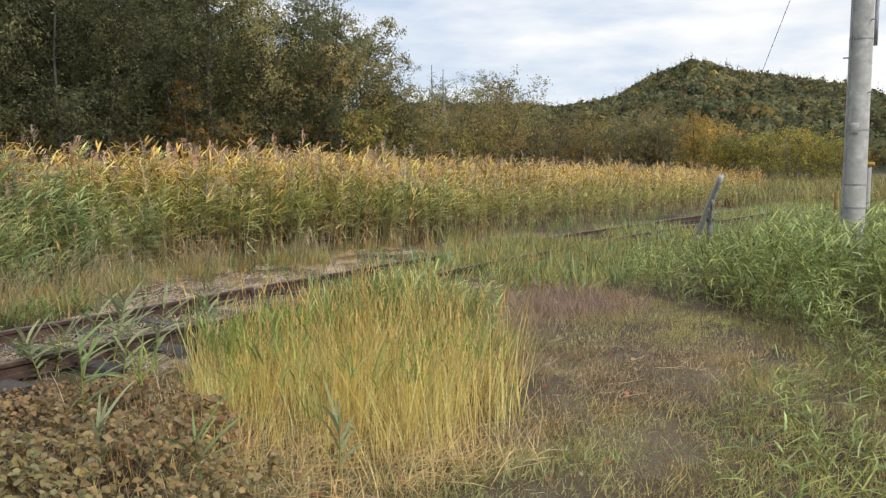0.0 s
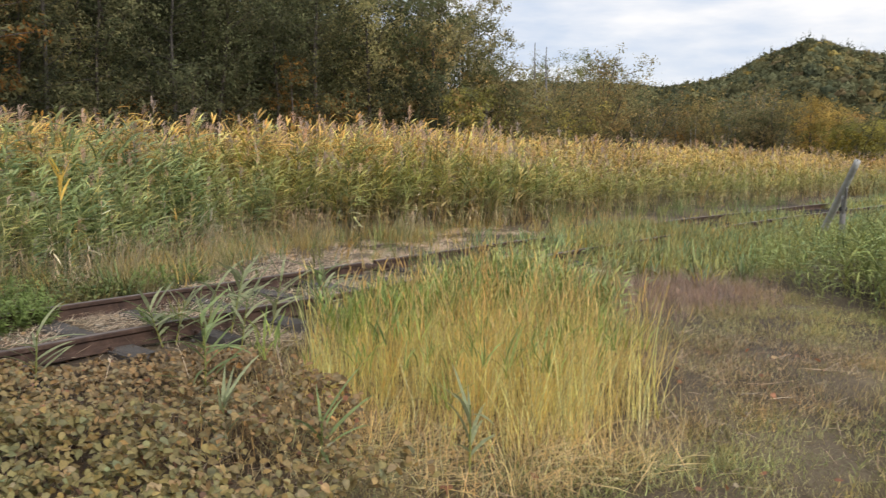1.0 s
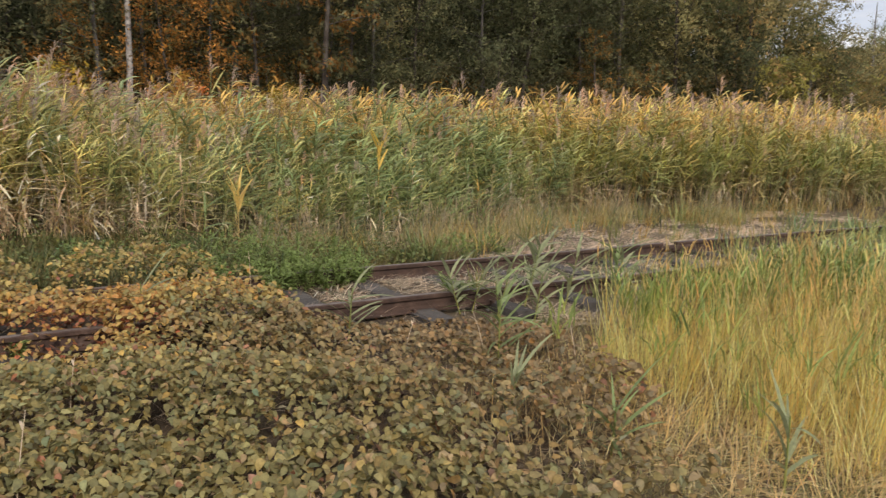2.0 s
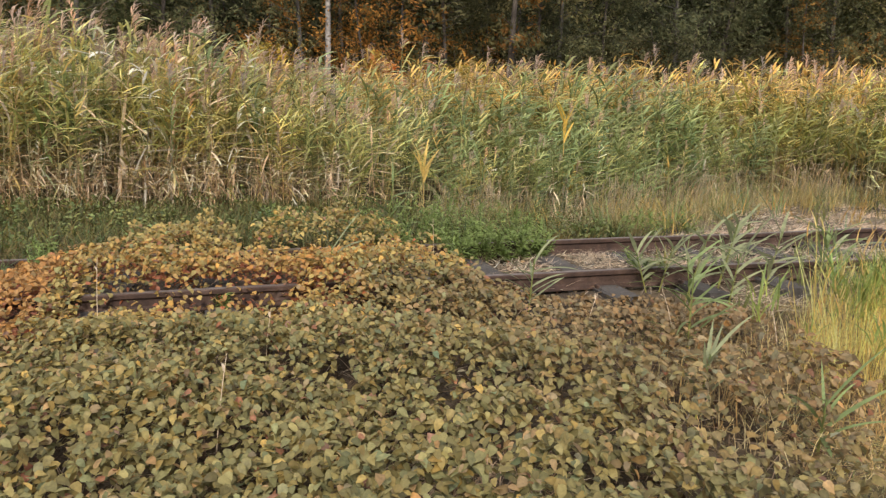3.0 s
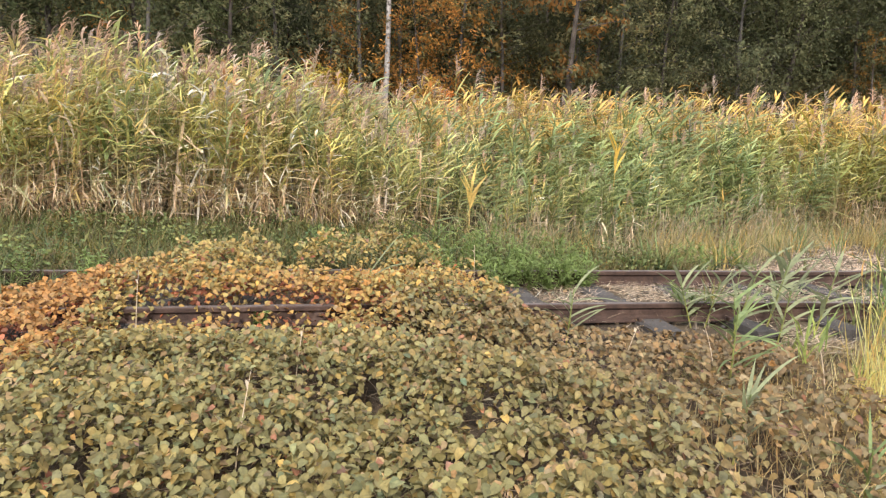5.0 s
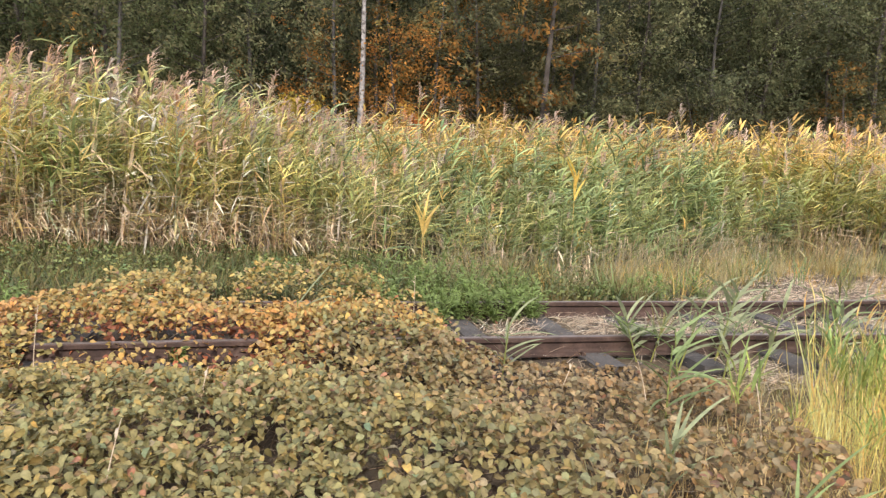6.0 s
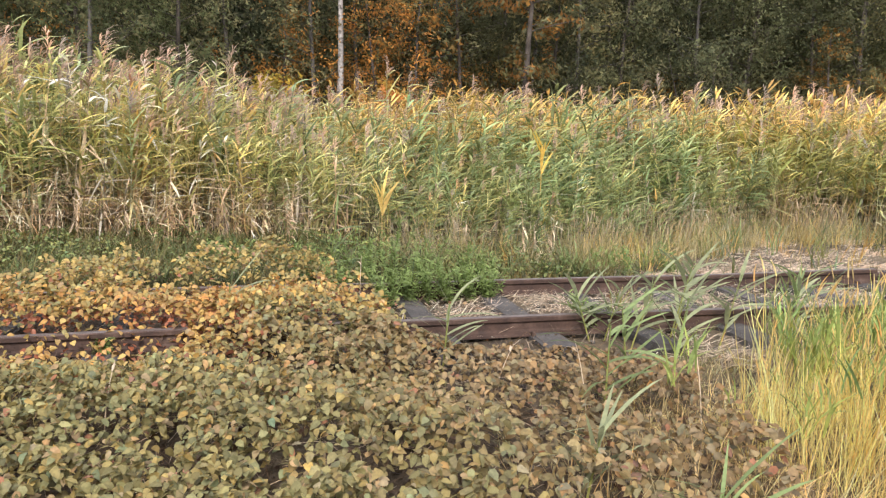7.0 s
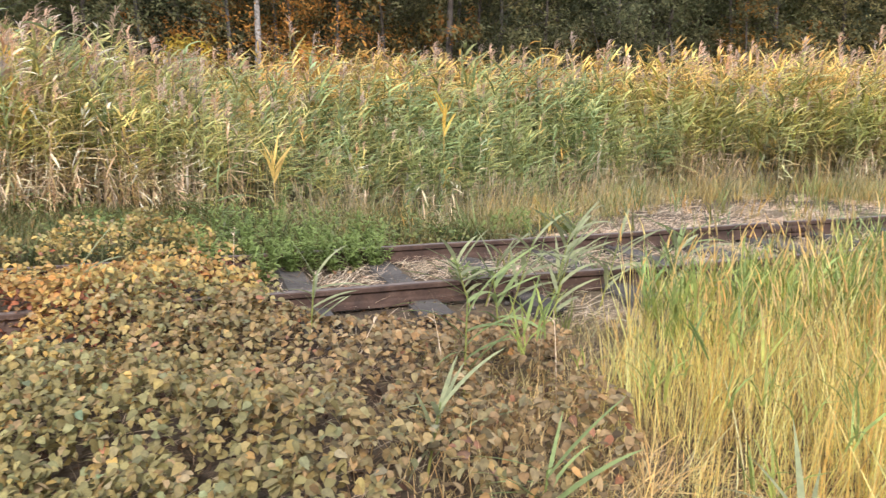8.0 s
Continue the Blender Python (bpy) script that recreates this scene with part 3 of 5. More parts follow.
    plant("gap_weeds", [tuft_form(490 + s, 10, 0.3, 0.01, (0.16, 0.22, 0.06), (0.25, 0.34, 0.09), 0.04, (0.3, 1.8), 2) for s in range(5)], x, y, RNG.uniform(0.6, 1.3, len(x)), GRASS, 0.2, 0.1, 0, 0.15, None,
          "fresh green weeds in a gap of the vines", "weeds")
    # straw strewn between the rails
    straw = [tuft_form(460 + s, 4, 0.15, 0.0045, PALE, (0.66, 0.52, 0.40), 0.06, (0.0, 0.4), 2, None, (0.0, 0.4)) for s in range(5)]
    x, y = spots(15000, 1.9, 12, -0.7, 1.5, lambda x, y: np.where((np.abs(y + bend(x) - 0.57) < 0.5) | (y + bend(x) > 1.1) | ((y < -0.1) & (x > 3.4)), 0.2 + 0.8 * wave(x, y, 0.4, 8) ** 1.5, 0)
                 * np.where(np.abs((x - 2.15 + 0.325) % 0.65 - 0.325) < 0.1, 0.22, 1.0))
    plant("loose_straw", straw, x, y, RNG.uniform(0.5, 1.3, len(x)), GRASS, 0.3, 0.05, 0, 0, None, "dry straw strewn between the rails", "straw", -0.03)
    x, y = spots(170, 3.4, 9, -1.1, 1.7, lambda x, y: wave(x, y, 0.5, 11))
    plant("rail_side_tufts", grn, x, y, RNG.uniform(0.35, 0.9, len(x)), GRASS, 0.2, 0.15, 0.05, 0.15, None, "odd grass tufts growing along the rails", "grass")
    x, y = spots(1000, 9.3, 13.6, -1.2, 1.6, lambda x, y: 0.35 + 0.6 * wave(x, y, 0.7, 4))
    plant("overgrown_stretch", grn + yel, x, y, RNG.uniform(0.5, 1.05, len(x)), GRASS, 0.2, 0.12, 0.03, 0.12, None, "mixed green and straw grass hiding the rails", "grass")
    # the grassy verge that hides the track farther on
    verge = [tuft_form(480 + s, 7, 0.42, 0.02, (0.34, 0.33, 0.13), (0.38, 0.43, 0.18), 0.08, (0.2, 1.5), 2, None, (0.6, 1.5)) for s in range(6)]
    x, y = spots(10000, 8.5, 34, -4, 1.6, lambda x, y: np.where((y + bend(x) < 1.55 - 0.6 * (np.abs(x - 14) < 1.2)) & (y > -1.9 - 0.12 * (x - 9)) & ~((y + bend(x) > -0.25) & ((np.abs(x - 14.3) < 1.1) | (np.abs(x - 19.5) < 1.7))), 0.75, 0))
    plant("track_verge_grass", verge, x, y, RNG.uniform(0.4, 1.05, len(x)), GRASS, 0.32, 0.16, 0.03, 0.1, None, "green grass that has overgrown the track", "grass")


build_weeds()


# ---- creeping vines over the near rail ----
def build_vines():
    forms = [leaf_form(500 + s, 0.22, 0.34) for s in range(24)]

    def bushes(x, y):
        k = np.zeros_like(x)
        for bx, by, br in ((-0.2, 1.5, 0.3), (0.14, 1.5, 0.27), (0.74, 1.45, 0.29), (1.08, 1.4, 0.26), (1.42, 1.55, 0.26)):
            k = np.maximum(k, 1 - ((x - bx) ** 2 + (y - by) ** 2) / (br * br * (0.8 + 0.4 * wave(x, y, 0.2, bx))))
        return k

    def shoots(x, y, cell, seed):
        """Rounded tops of single shoots, from 0 between them to 1 on top."""
        best = np.full_like(x, -1.0)
        ix, iy = np.floor(x / cell), np.floor(y / cell)
        for dx in (-1, 0, 1):
            for dy in (-1, 0, 1):
                cx, cy = ix + dx, iy + dy
                jx = np.modf(np.abs(np.sin(cx * 12.99 + cy * 78.23 + seed) * 437.58))[0]
                jy = np.modf(np.abs(np.sin(cx * 39.35 + cy * 11.14 + seed) * 235.46))[0]
                best = np.maximum(best, 1 - ((x / cell - cx - jx) ** 2 + (y / cell - cy - jy) ** 2) / 0.62)
        return np.clip(best, 0, 1)

    def cover(x, y):
        right = np.interp(y, [-4.6, -3, -1.8, -0.45, -0.2, 0.2, 1.6], [2.2, 2.5, 3.1, 3.3, 2.05, 1.9, 1.7]) + 0.12 * np.sin(y * 5.1)
        back = np.interp(x, [-2.4, -1.9, -1.3, -0.8, -0.4, 1.2, 1.8], [0.0, 0.15, 0.55, 0.85, 0.85, 0.9, 1.2]) + 0.1 * np.sin(x * 6.3) + 0.06 * np.sin(x * 13)
        ragged = 0.5 * (wave(x, y, 0.7, 12) - 0.5) + 0.25 * (wave(x, y, 0.2, 4) - 0.5)
        body = (x < right) & (y < back) & (y > -3.15 + ragged) & (x > -3.0 + 1.2 * ragged)
        bare = np.hypot((x + 1.1 - 0.04 * (y + 1.2) + 0.05 * np.sin(7 * y)) / 0.19, (y + 1.45) / 0.75) < 1
        bare = bare | (np.hypot((x + 1.68) / 0.3, (y + 0.5) / 0.28) < 1)
        rail_gap = ((x > -0.52) & (x < 0.66) & (y > -0.3 - 0.1 * np.sin(5 * x)) & (y < 0.1)) | ((y > 0.95) & (y < 1.35) & (wave(x, y, 0.5, 5) > 0.4)) | ((x > 1.9) & (y > -0.15) & (y < 1.3))
        bush = bushes(x, y) > 0.08
        k = np.where(body, np.clip(0.35 + 1.9 * wave(x, y, 0.33, 3), 0.3, 1) * np.clip(0.04 + 2.2 * shoots(x, y, 0.2, 1), 0.04, 1) * np.where((x > 1.9) & (y < -0.4), 0.45, 1), 0.0)
        k = np.where(bare, 0.04, k)
        k = np.where(rail_gap & body, 0.2, k)
        k = k * np.where((y > 0.6) & (y < 1.4), 0.45 + 0.45 * (wave(x, y, 0.22, 6) > 0.4), 1)
        return np.where(bush, 0.25 + 0.6 * wave(x, y, 0.16, 7), k)

    x, y = spots(150000, -3.4, 3.4, -3.5, 3.1, cover)
    n = len(x)
    layer = RNG.random(n)
    mound = 0.07 + 0.14 * wave(x, y, 0.5, 3) + 0.16 * np.sqrt(shoots(x, y, 0.2, 1)) + 0.06 * np.exp(-(((y - 0.4) / 0.6) ** 4)) * np.clip((1.5 - x) / 1.1, 0, 1)
    mound = mound + (0.05 + 0.14 * wave(x, y, 0.16, 7)) * np.sqrt(np.clip(bushes(x, y), 0, 1))
    near_rail = np.clip(1.6 - np.abs(y + 0.3) / 0.3, 0, 1) * np.clip((x + 0.75) * 4, 0, 1) * np.clip((0.95 - x) * 4, 0, 1)
    mound = mound * np.interp(x, [-1.2, -0.5], [0.62, 1.0])
    mound = mound * (1 - near_rail) + 0.12 * near_rail
    mound = mound * (1 - 0.55 * np.clip(1 - np.abs(x + 1.1) / 0.4, 0, 1) * (y < -0.5))
    mound = mound * (1 - 0.72 * np.clip((x - 1.75) * 1.8, 0, 1) * np.clip((y + 1.3) * 1.4, 0, 1))
    z = ground_z(x, y) + mound * (0.4 + 0.6 * np.sqrt(layer))
    # olive in the open, orange and russet over the track and towards its left end
    warm = np.clip(np.exp(-(((y - 0.35) / 0.85) ** 2)) * 1.15 * (x < 2.2) + 0.9 * (x < -0.7) * (y > -0.9 + 0.3 * (x + 0.7)) + np.where(y < -0.7, 0.45, 0.9) * (wave(x, y, 0.6, 8) - 0.5) - 0.35 * (x > 1.1) + RNG.normal(0, 0.3, n) - 0.2 * (x > -0.7) - 0.12, 0, 1)
    brown = np.clip((x - 1.3) * 0.65 + (y + 2.0) * 0.22 + RNG.normal(0, 0.22, n), 0, 1) * (y < -0.2)
    olive = np.array([0.255, 0.225, 0.094])
    yel = np.array([0.47, 0.345, 0.115])
    ora = np.array([0.44, 0.245, 0.088])
    rus = np.array([0.33, 0.16, 0.095])
    t = warm[:, None]
    col = np.where(t < 0.5, olive + (yel - olive) * t * 2, yel + (ora - yel) * (t * 2 - 1))
    col = np.where((bushes(x, y) > 0.08)[:, None], (yel * 0.65 + olive * 0.45) * (0.75 + 0.4 * wave(x, y, 0.3, 2))[:, None], col)
    lucky = RNG.random(n)
    col = np.where((lucky < 0.012)[:, None], yel, col)
    col = np.where((lucky > 0.985)[:, None], rus, col)
    col = col * (1 - 0.55 * brown[:, None]) + np.array([0.26, 0.14, 0.09]) * 0.55 * brown[:, None]
    tan_leaf = (RNG.random(n) < 0.1)[:, None] & (t < 0.5)
    col = np.where(tan_leaf, np.array([0.38, 0.27, 0.14]), col)
    # low leaves of the warm zone take a dark russet that stands for shade
    col = np.where(((layer < 0.35) & (warm > 0.45))[:, None], rus * np.array([1.0, 0.8, 0.75]), col)
    hue = col * hues(n, 0.22, 0.09)
    # the leaves nearest the path are single pieces of one vine
    near = np.nonzero((x > 0.0) & (x < 2.0) & (y < -1.55) & (y > -2.75) & (layer > 0.55))[0][:300]
    vine = empty("creeping_vine", pose(1.0, -2.1, float(ground_z(1.0, -2.1))), "low creeping vine with yellowing olive leaves", "vine")
    tones = [olive, olive * 0.8, olive * 1.2, olive * 0.4 + yel * 0.45, rus]
    leaf_mesh = {}
    for i in near:
        k = int(np.argmin([np.abs(hue[i] - q).sum() for q in tones]))
        key = (int(i) % 24, k)
        if key not in leaf_mesh:
            fv, ff, fc = forms[key[0]]
            ob = soup("leaf", fv, ff, fc * tones[k], VINE, vine)
            leaf_mesh[key] = ob.data
        else:
            ob = new("leaf", leaf_mesh[key])
            ob.parent = vine
        s = float(RNG.uniform(0.028, 0.05))
        ob.matrix_basis = Matrix.LocRotScale(Vector((x[i] - 1.0, y[i] + 2.1, z[i] - float(ground_z(1.0, -2.1)))), Euler((0, 0, float(RNG.normal(-1.6, 1.0)))), (s, s, s))
    rest = np.setdiff1d(np.arange(n), near)
    x, y, z, hue, n = x[rest], y[rest], z[rest], hue[rest], len(rest)
    scatter("creeping_vines", forms, x, y, z, RNG.normal(-1.6, 1.0, n), RNG.uniform(0.027, 0.049, n), VINE, hue,
            None, "mat of olive and orange vine leaves over the rail", "vines")
    # fallen leaves on the bare soil; rotting ones under vines darkened to shade gaps
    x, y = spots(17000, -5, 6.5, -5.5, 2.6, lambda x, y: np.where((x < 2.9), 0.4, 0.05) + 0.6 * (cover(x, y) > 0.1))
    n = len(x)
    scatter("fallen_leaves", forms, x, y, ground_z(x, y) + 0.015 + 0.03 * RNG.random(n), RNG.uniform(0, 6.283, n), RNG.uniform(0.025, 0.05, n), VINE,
            np.where((cover(x, y) > 0.1)[:, None], np.array([0.10, 0.06, 0.042]), np.where(RNG.random((n, 1)) < 0.5, rus, np.array([0.36, 0.27, 0.16]))) * hues(n, 0.25, 0.06), None, "brown rotting leaves on the soil, darkened as shade under the vines", "leaf litter")
    # twigs and runners under the leaves
    tw = [tuft_form(540 + s, 4, 0.3, 0.004, (0.15, 0.10, 0.06), (0.22, 0.15, 0.09), 0.08, (0.0, 0.6), 2, None, (0.1, 0.8)) for s in range(5)]
    x, y = spots(6000, -5, 3.4, -4.5, 2.2, lambda x, y: np.clip(cover(x, y) + 0.4, 0, 1))
    plant("vine_stems", tw, x, y, RNG.uniform(0.5, 1.2, len(x)), GRASS, 0.2, 0.05, 0, 0.1, None, "brown vine stems and twigs under the leaves", "stems")


build_vines()


# ---- the yellow grass clump, the mown path and the green stand beside it ----
def build_clump():
    def inside(x, y):
        front = np.interp(x, [2.7, 3.2, 3.8, 4.2, 5.2, 5.8], [-2.6, -3.05, -3.36, -3.25, -2.5, -1.8])
        back = np.interp(x, [3.0, 3.6, 4.6, 5.6, 6.2], [-1.5, -1.25, -1.0, -0.95, -1.4])
        return np.where((y > front) & (y < back) & (x > 2.8 + 0.12 * np.sin(y * 4)) & (x < 5.85), np.clip((x - 2.7) * 1.2, 0.2, 1), 0.0)

    stem = [tuft_form(600 + s, 6, 0.66, 0.0058, (0.95, 0.77, 0.33), (0.95, 0.74, 0.28) if s % 5 else (0.64, 0.60, 0.20), 0.05, (0.0, 0.55), 3, (0.74, 0.57, 0.26), (1.2, 1.57)) for s in range(12)]
    x, y = spots(3900, 2.5, 6.4, -3.6, -0.3, lambda x, y: inside(x, y) * np.clip(1.5 * wave(x, y, 0.22, 2) - 0.05, 0.12, 1))
    edge = np.clip((x - 2.7) * 1.3, 0.6, 1)
    plant("yellow_grass_clump", stem, x, y, RNG.uniform(0.5, 1.2, len(x)) * edge, STRAWBLADE, 0.28, 0.07, 0.02, 0.15, None, "dense clump of straw-yellow grass with seed heads", "grass")
    leafy = [tuft_form(620 + s, 6, 0.27, 0.011, (0.36, 0.42, 0.12), (0.25, 0.34, 0.11), 0.03, (0.2, 1.2), 3) for s in range(6)]
    x, y = spots(2700, 2.7, 6.3, -3.3, -0.4, lambda x, y: inside(x, y) * np.where((x > 5.0) | ((y > -1.7) & (x > 3.5)), 1.0, 0.12))
    n = len(x)
    scatter("clump_green_leaves", leafy, x, y, ground_z(x, y) + RNG.uniform(0.24, 0.46, n), RNG.uniform(0, 6.28, n), RNG.uniform(0.6, 1.1, n), GRASS,
            hues(n, 0.15, 0.08), None, "green leaf blades in the yellow grass", "grass")
    lying = [tuft_form(660 + s, 5, 0.3, 0.006, (0.80, 0.62, 0.34), (0.86, 0.68, 0.40), 0.07, (0.0, 0.5), 2, None, (0.0, 0.35)) for s in range(5)]
    x, y = spots(2600, 2.4, 5.6, -3.9, -2.2, lambda x, y: np.where((x < 3.8) & (inside(x, y + 0.35) + inside(x + 0.3, y + 0.2) + inside(x, y) > 0), 0.3, 0))
    plant("fallen_stalks", lying, x, y, RNG.uniform(0.5, 1.2, len(x)), STRAWBLADE, 0.2, 0.06, 0, 0, None, "fallen straw-yellow stalks at the clump's foot", "straw", -0.02)
    x, y = spots(420, 4.9, 5.95, -2.5, -1.1, lambda x, y: np.where(inside(x, y) > 0, 0.8, 0.15))
    plant("clump_reeds", FORM["stand"], x, y, RNG.uniform(0.45, 0.72, len(x)), REED, 0.22, 0.08, 0.02, 0.12, None, "green leafy reeds at the clump's end", "reeds")
    # dead stalks at the clump's foot and left flank
    ragged = [tuft_form(640 + s, 6, 0.42, 0.0058, (0.86, 0.68, 0.38), (0.80, 0.60, 0.28), 0.06, (0.0, 1.0), 3, None, (0.5, 1.5)) for s in range(6)]
    x, y = spots(2000, 1.9, 6.4, -3.7, -0.3, lambda x, y: np.where((inside(x, y) < 0.5) & (inside(x + 0.35, y + 0.3) + inside(x - 0.25, y + 0.35) + inside(x + 0.6, y) > 0), np.where(x > 3.9, 0.08, 0.7), 0))
    plant("dead_grass_fringe", ragged, x, y, RNG.uniform(0.3, 1.0, len(x)), STRAWBLADE, 0.2, 0.08, 0, 0.15, None, "straggling dead stalks round the clump", "grass")


def build_path_grass():
    def open_ground(x, y):
        right = np.interp(x, [1.5, 3, 4.4, 5.5, 6.5, 7.6, 8.9, 10], [-7, -6, -5.9, -5.4, -4.4, -3.4, -1.7, -1.4])
        return np.where((y < -0.5) & (y > right - 0.8) & ((x > 2.6) | ((y < -2.6) & (x > 2.0 + 0.3 * np.sin(3 * y)))), 1.0, 0.0)

    short = [tuft_form(700 + s, 10, 0.1, 0.0085, ((0.40, 0.31, 0.17), (0.46, 0.38, 0.20), (0.33, 0.30, 0.14))[s % 3], ((0.50, 0.41, 0.22), (0.56, 0.46, 0.27), (0.40, 0.40, 0.17))[s % 3], 0.05, (0.2, 1.0), 1, None, (0.2, 1.4)) for s in range(10)]
    x, y = spots(29000, 1.5, 11, -6.0, -0.4, lambda x, y: open_ground(x, y) * np.clip(1.5 * wave(x, y, 0.32, 4) + 0.05, 0.22, 1))
    tone = np.stack([0.9 + 0.2 * wave(x, y, 1.1, 2), 0.85 + 0.3 * wave(x, y, 1.1, 2.6), 0.9 + 0.1 * wave(x, y, 0.8, 1)], -1)
    plant("path_grass", short, x, y, RNG.uniform(0.5, 1.3, len(x)), GRASS, 0.3, 0.08, 0, 0.2, None, "short dry olive grass on the trodden path", "grass", tone=tone)
    x, y = spots(9000, -9, 9, -11, -2.6, lambda x, y: np.where((open_ground(x, y) < 0.5) & ((x < -3.2) | (y < -3.2)), 0.2 + 0.6 * wave(x, y, 0.9, 7), 0))
    plant("clearing_grass", short[:5], x, y, RNG.uniform(0.8, 1.7, len(x)), GRASS, 0.2, 0.08, 0, 0.2, None, "thin dry grass on the open clearing", "grass")
    pink = [tuft_form(720 + s, 10, 0.24, 0.0035, (0.36, 0.26, 0.19), (0.48, 0.34, 0.30), 0.05, (0.2, 1.2), 2) for s in range(5)]
    x, y = spots(1500, 5.9, 9.3, -3.2, -0.8, lambda x, y: np.clip(1.3 - np.hypot((x - 7.6) / 1.4, (y + 1.9) / 0.75), 0, 1))
    plant("pink_grass", pink, x, y, RNG.uniform(0.6, 1.2, len(x)), GRASS, 0.12, 0.05, 0, 0.1, None, "hazy pinkish seed grass beside the path", "grass")


def build_stand():
    def beyond(x, y):
        return np.interp(x, [4.8, 5.6, 6.2, 6.8, 7.8, 9, 10.5, 14, 20, 30], [-7.5, -6.2, -5.2, -4.5, -3.6, -2.1, -1.6, -2.2, -2.6, -3.2]) - y

    x, y = spots(4600, 5, 15, -9, -1.5, lambda x, y: np.where((beyond(x, y) > 0) & (np.hypot(x - 10.8, y + 4.4) > 0.25), 0.75, 0))
    d = beyond(x, y)
    size = np.clip(0.36 + 0.24 * d, 0, 0.9) * RNG.normal(1, 0.12, len(x))
    plant("green_reed_stand", FORM["stand"], x, y, size, REED, 0.26, 0.07, -0.12, 0.16, None, "thick stand of fresh green reed grass by the pole", "reeds", gust=3.3)
    x, y = spots(3400, 14, 60, -22, -2, lambda x, y: np.where(beyond(x, y) > 0, np.where((x > 24) & (y < -5.2 + 0.075 * x), 0.15, 0.8), 0))
    plant("green_meadow", FORM["meadow"], x, y, RNG.uniform(0.55, 0.85, len(x)), REED, 0.16, 0.08, -0.05, 0.12, None, "green reed meadow running to the road", "reeds")
    # rough grass between the reed bed and the meadow
    rough = [tuft_form(760 + s, 8, 0.8, 0.03, (0.27, 0.24, 0.10), (0.33, 0.33, 0.13) if s % 2 else (0.40, 0.34, 0.15), 0.2, (0.3, 1.5), 2, None, (0.6, 1.5)) for s in range(6)]
    x, y = spots(4500, 30, 84, -6, 9, lambda x, y: np.where((beyond(x, y) < 0.4) & (y < reed_edge(x) + 0.6), 0.9, 0))
    plant("rough_grass", rough, x, y, RNG.uniform(0.6, 1.5, len(x)), GRASS, 0.2, 0.12, 0, 0.1, None, "rough olive and brown grass beyond the track", "grass")
    # young reeds low on the path's edge
    x, y = spots(1900, 3.4, 8, -7.6, -3.6, lambda x, y: np.where((beyond(x, y) < 0.2) & (y < np.minimum(-4.35, -3.9 - 0.28 * (x - 3.2))), np.clip(1.9 * wave(x, y, 0.45, 2) - 0.5 + 0.45 * (y < -4.45), 0.03, 0.9), 0))
    plant("young_reeds", FORM["sprout"], x, y, RNG.uniform(0.24, 0.46, len(x)), REED, 0.22, 0.08, 0.0, 0.3, None, "short young reed shoots on the path's edge", "reeds")


build_clump()
build_path_grass()
build_stand()


# ---- trees ----
def tube(bm, pts, r0, r1, sides=7):
    """A tapered limb through points."""
    last = None
    for i, p in enumerate(pts):
        u = i / (len(pts) - 1)
        r = r0 * (1 - u) + r1 * u
        q = pts[min(i + 1, len(pts) - 1)] - pts[max(i - 1, 0)]
        m = q.to_track_quat("Z", "Y").to_matrix()
        ring = [bm.verts.new(p + m @ Vector((math.cos(2 * math.pi * k / sides) * r, math.sin(2 * math.pi * k / sides) * r, 0))) for k in range(sides)]
        if last:
            for k in range(sides):
                bm.faces.new((last[k], last[(k + 1) % sides], ring[(k + 1) % sides], ring[k]))
        last = ring
    bm.faces.new(last)


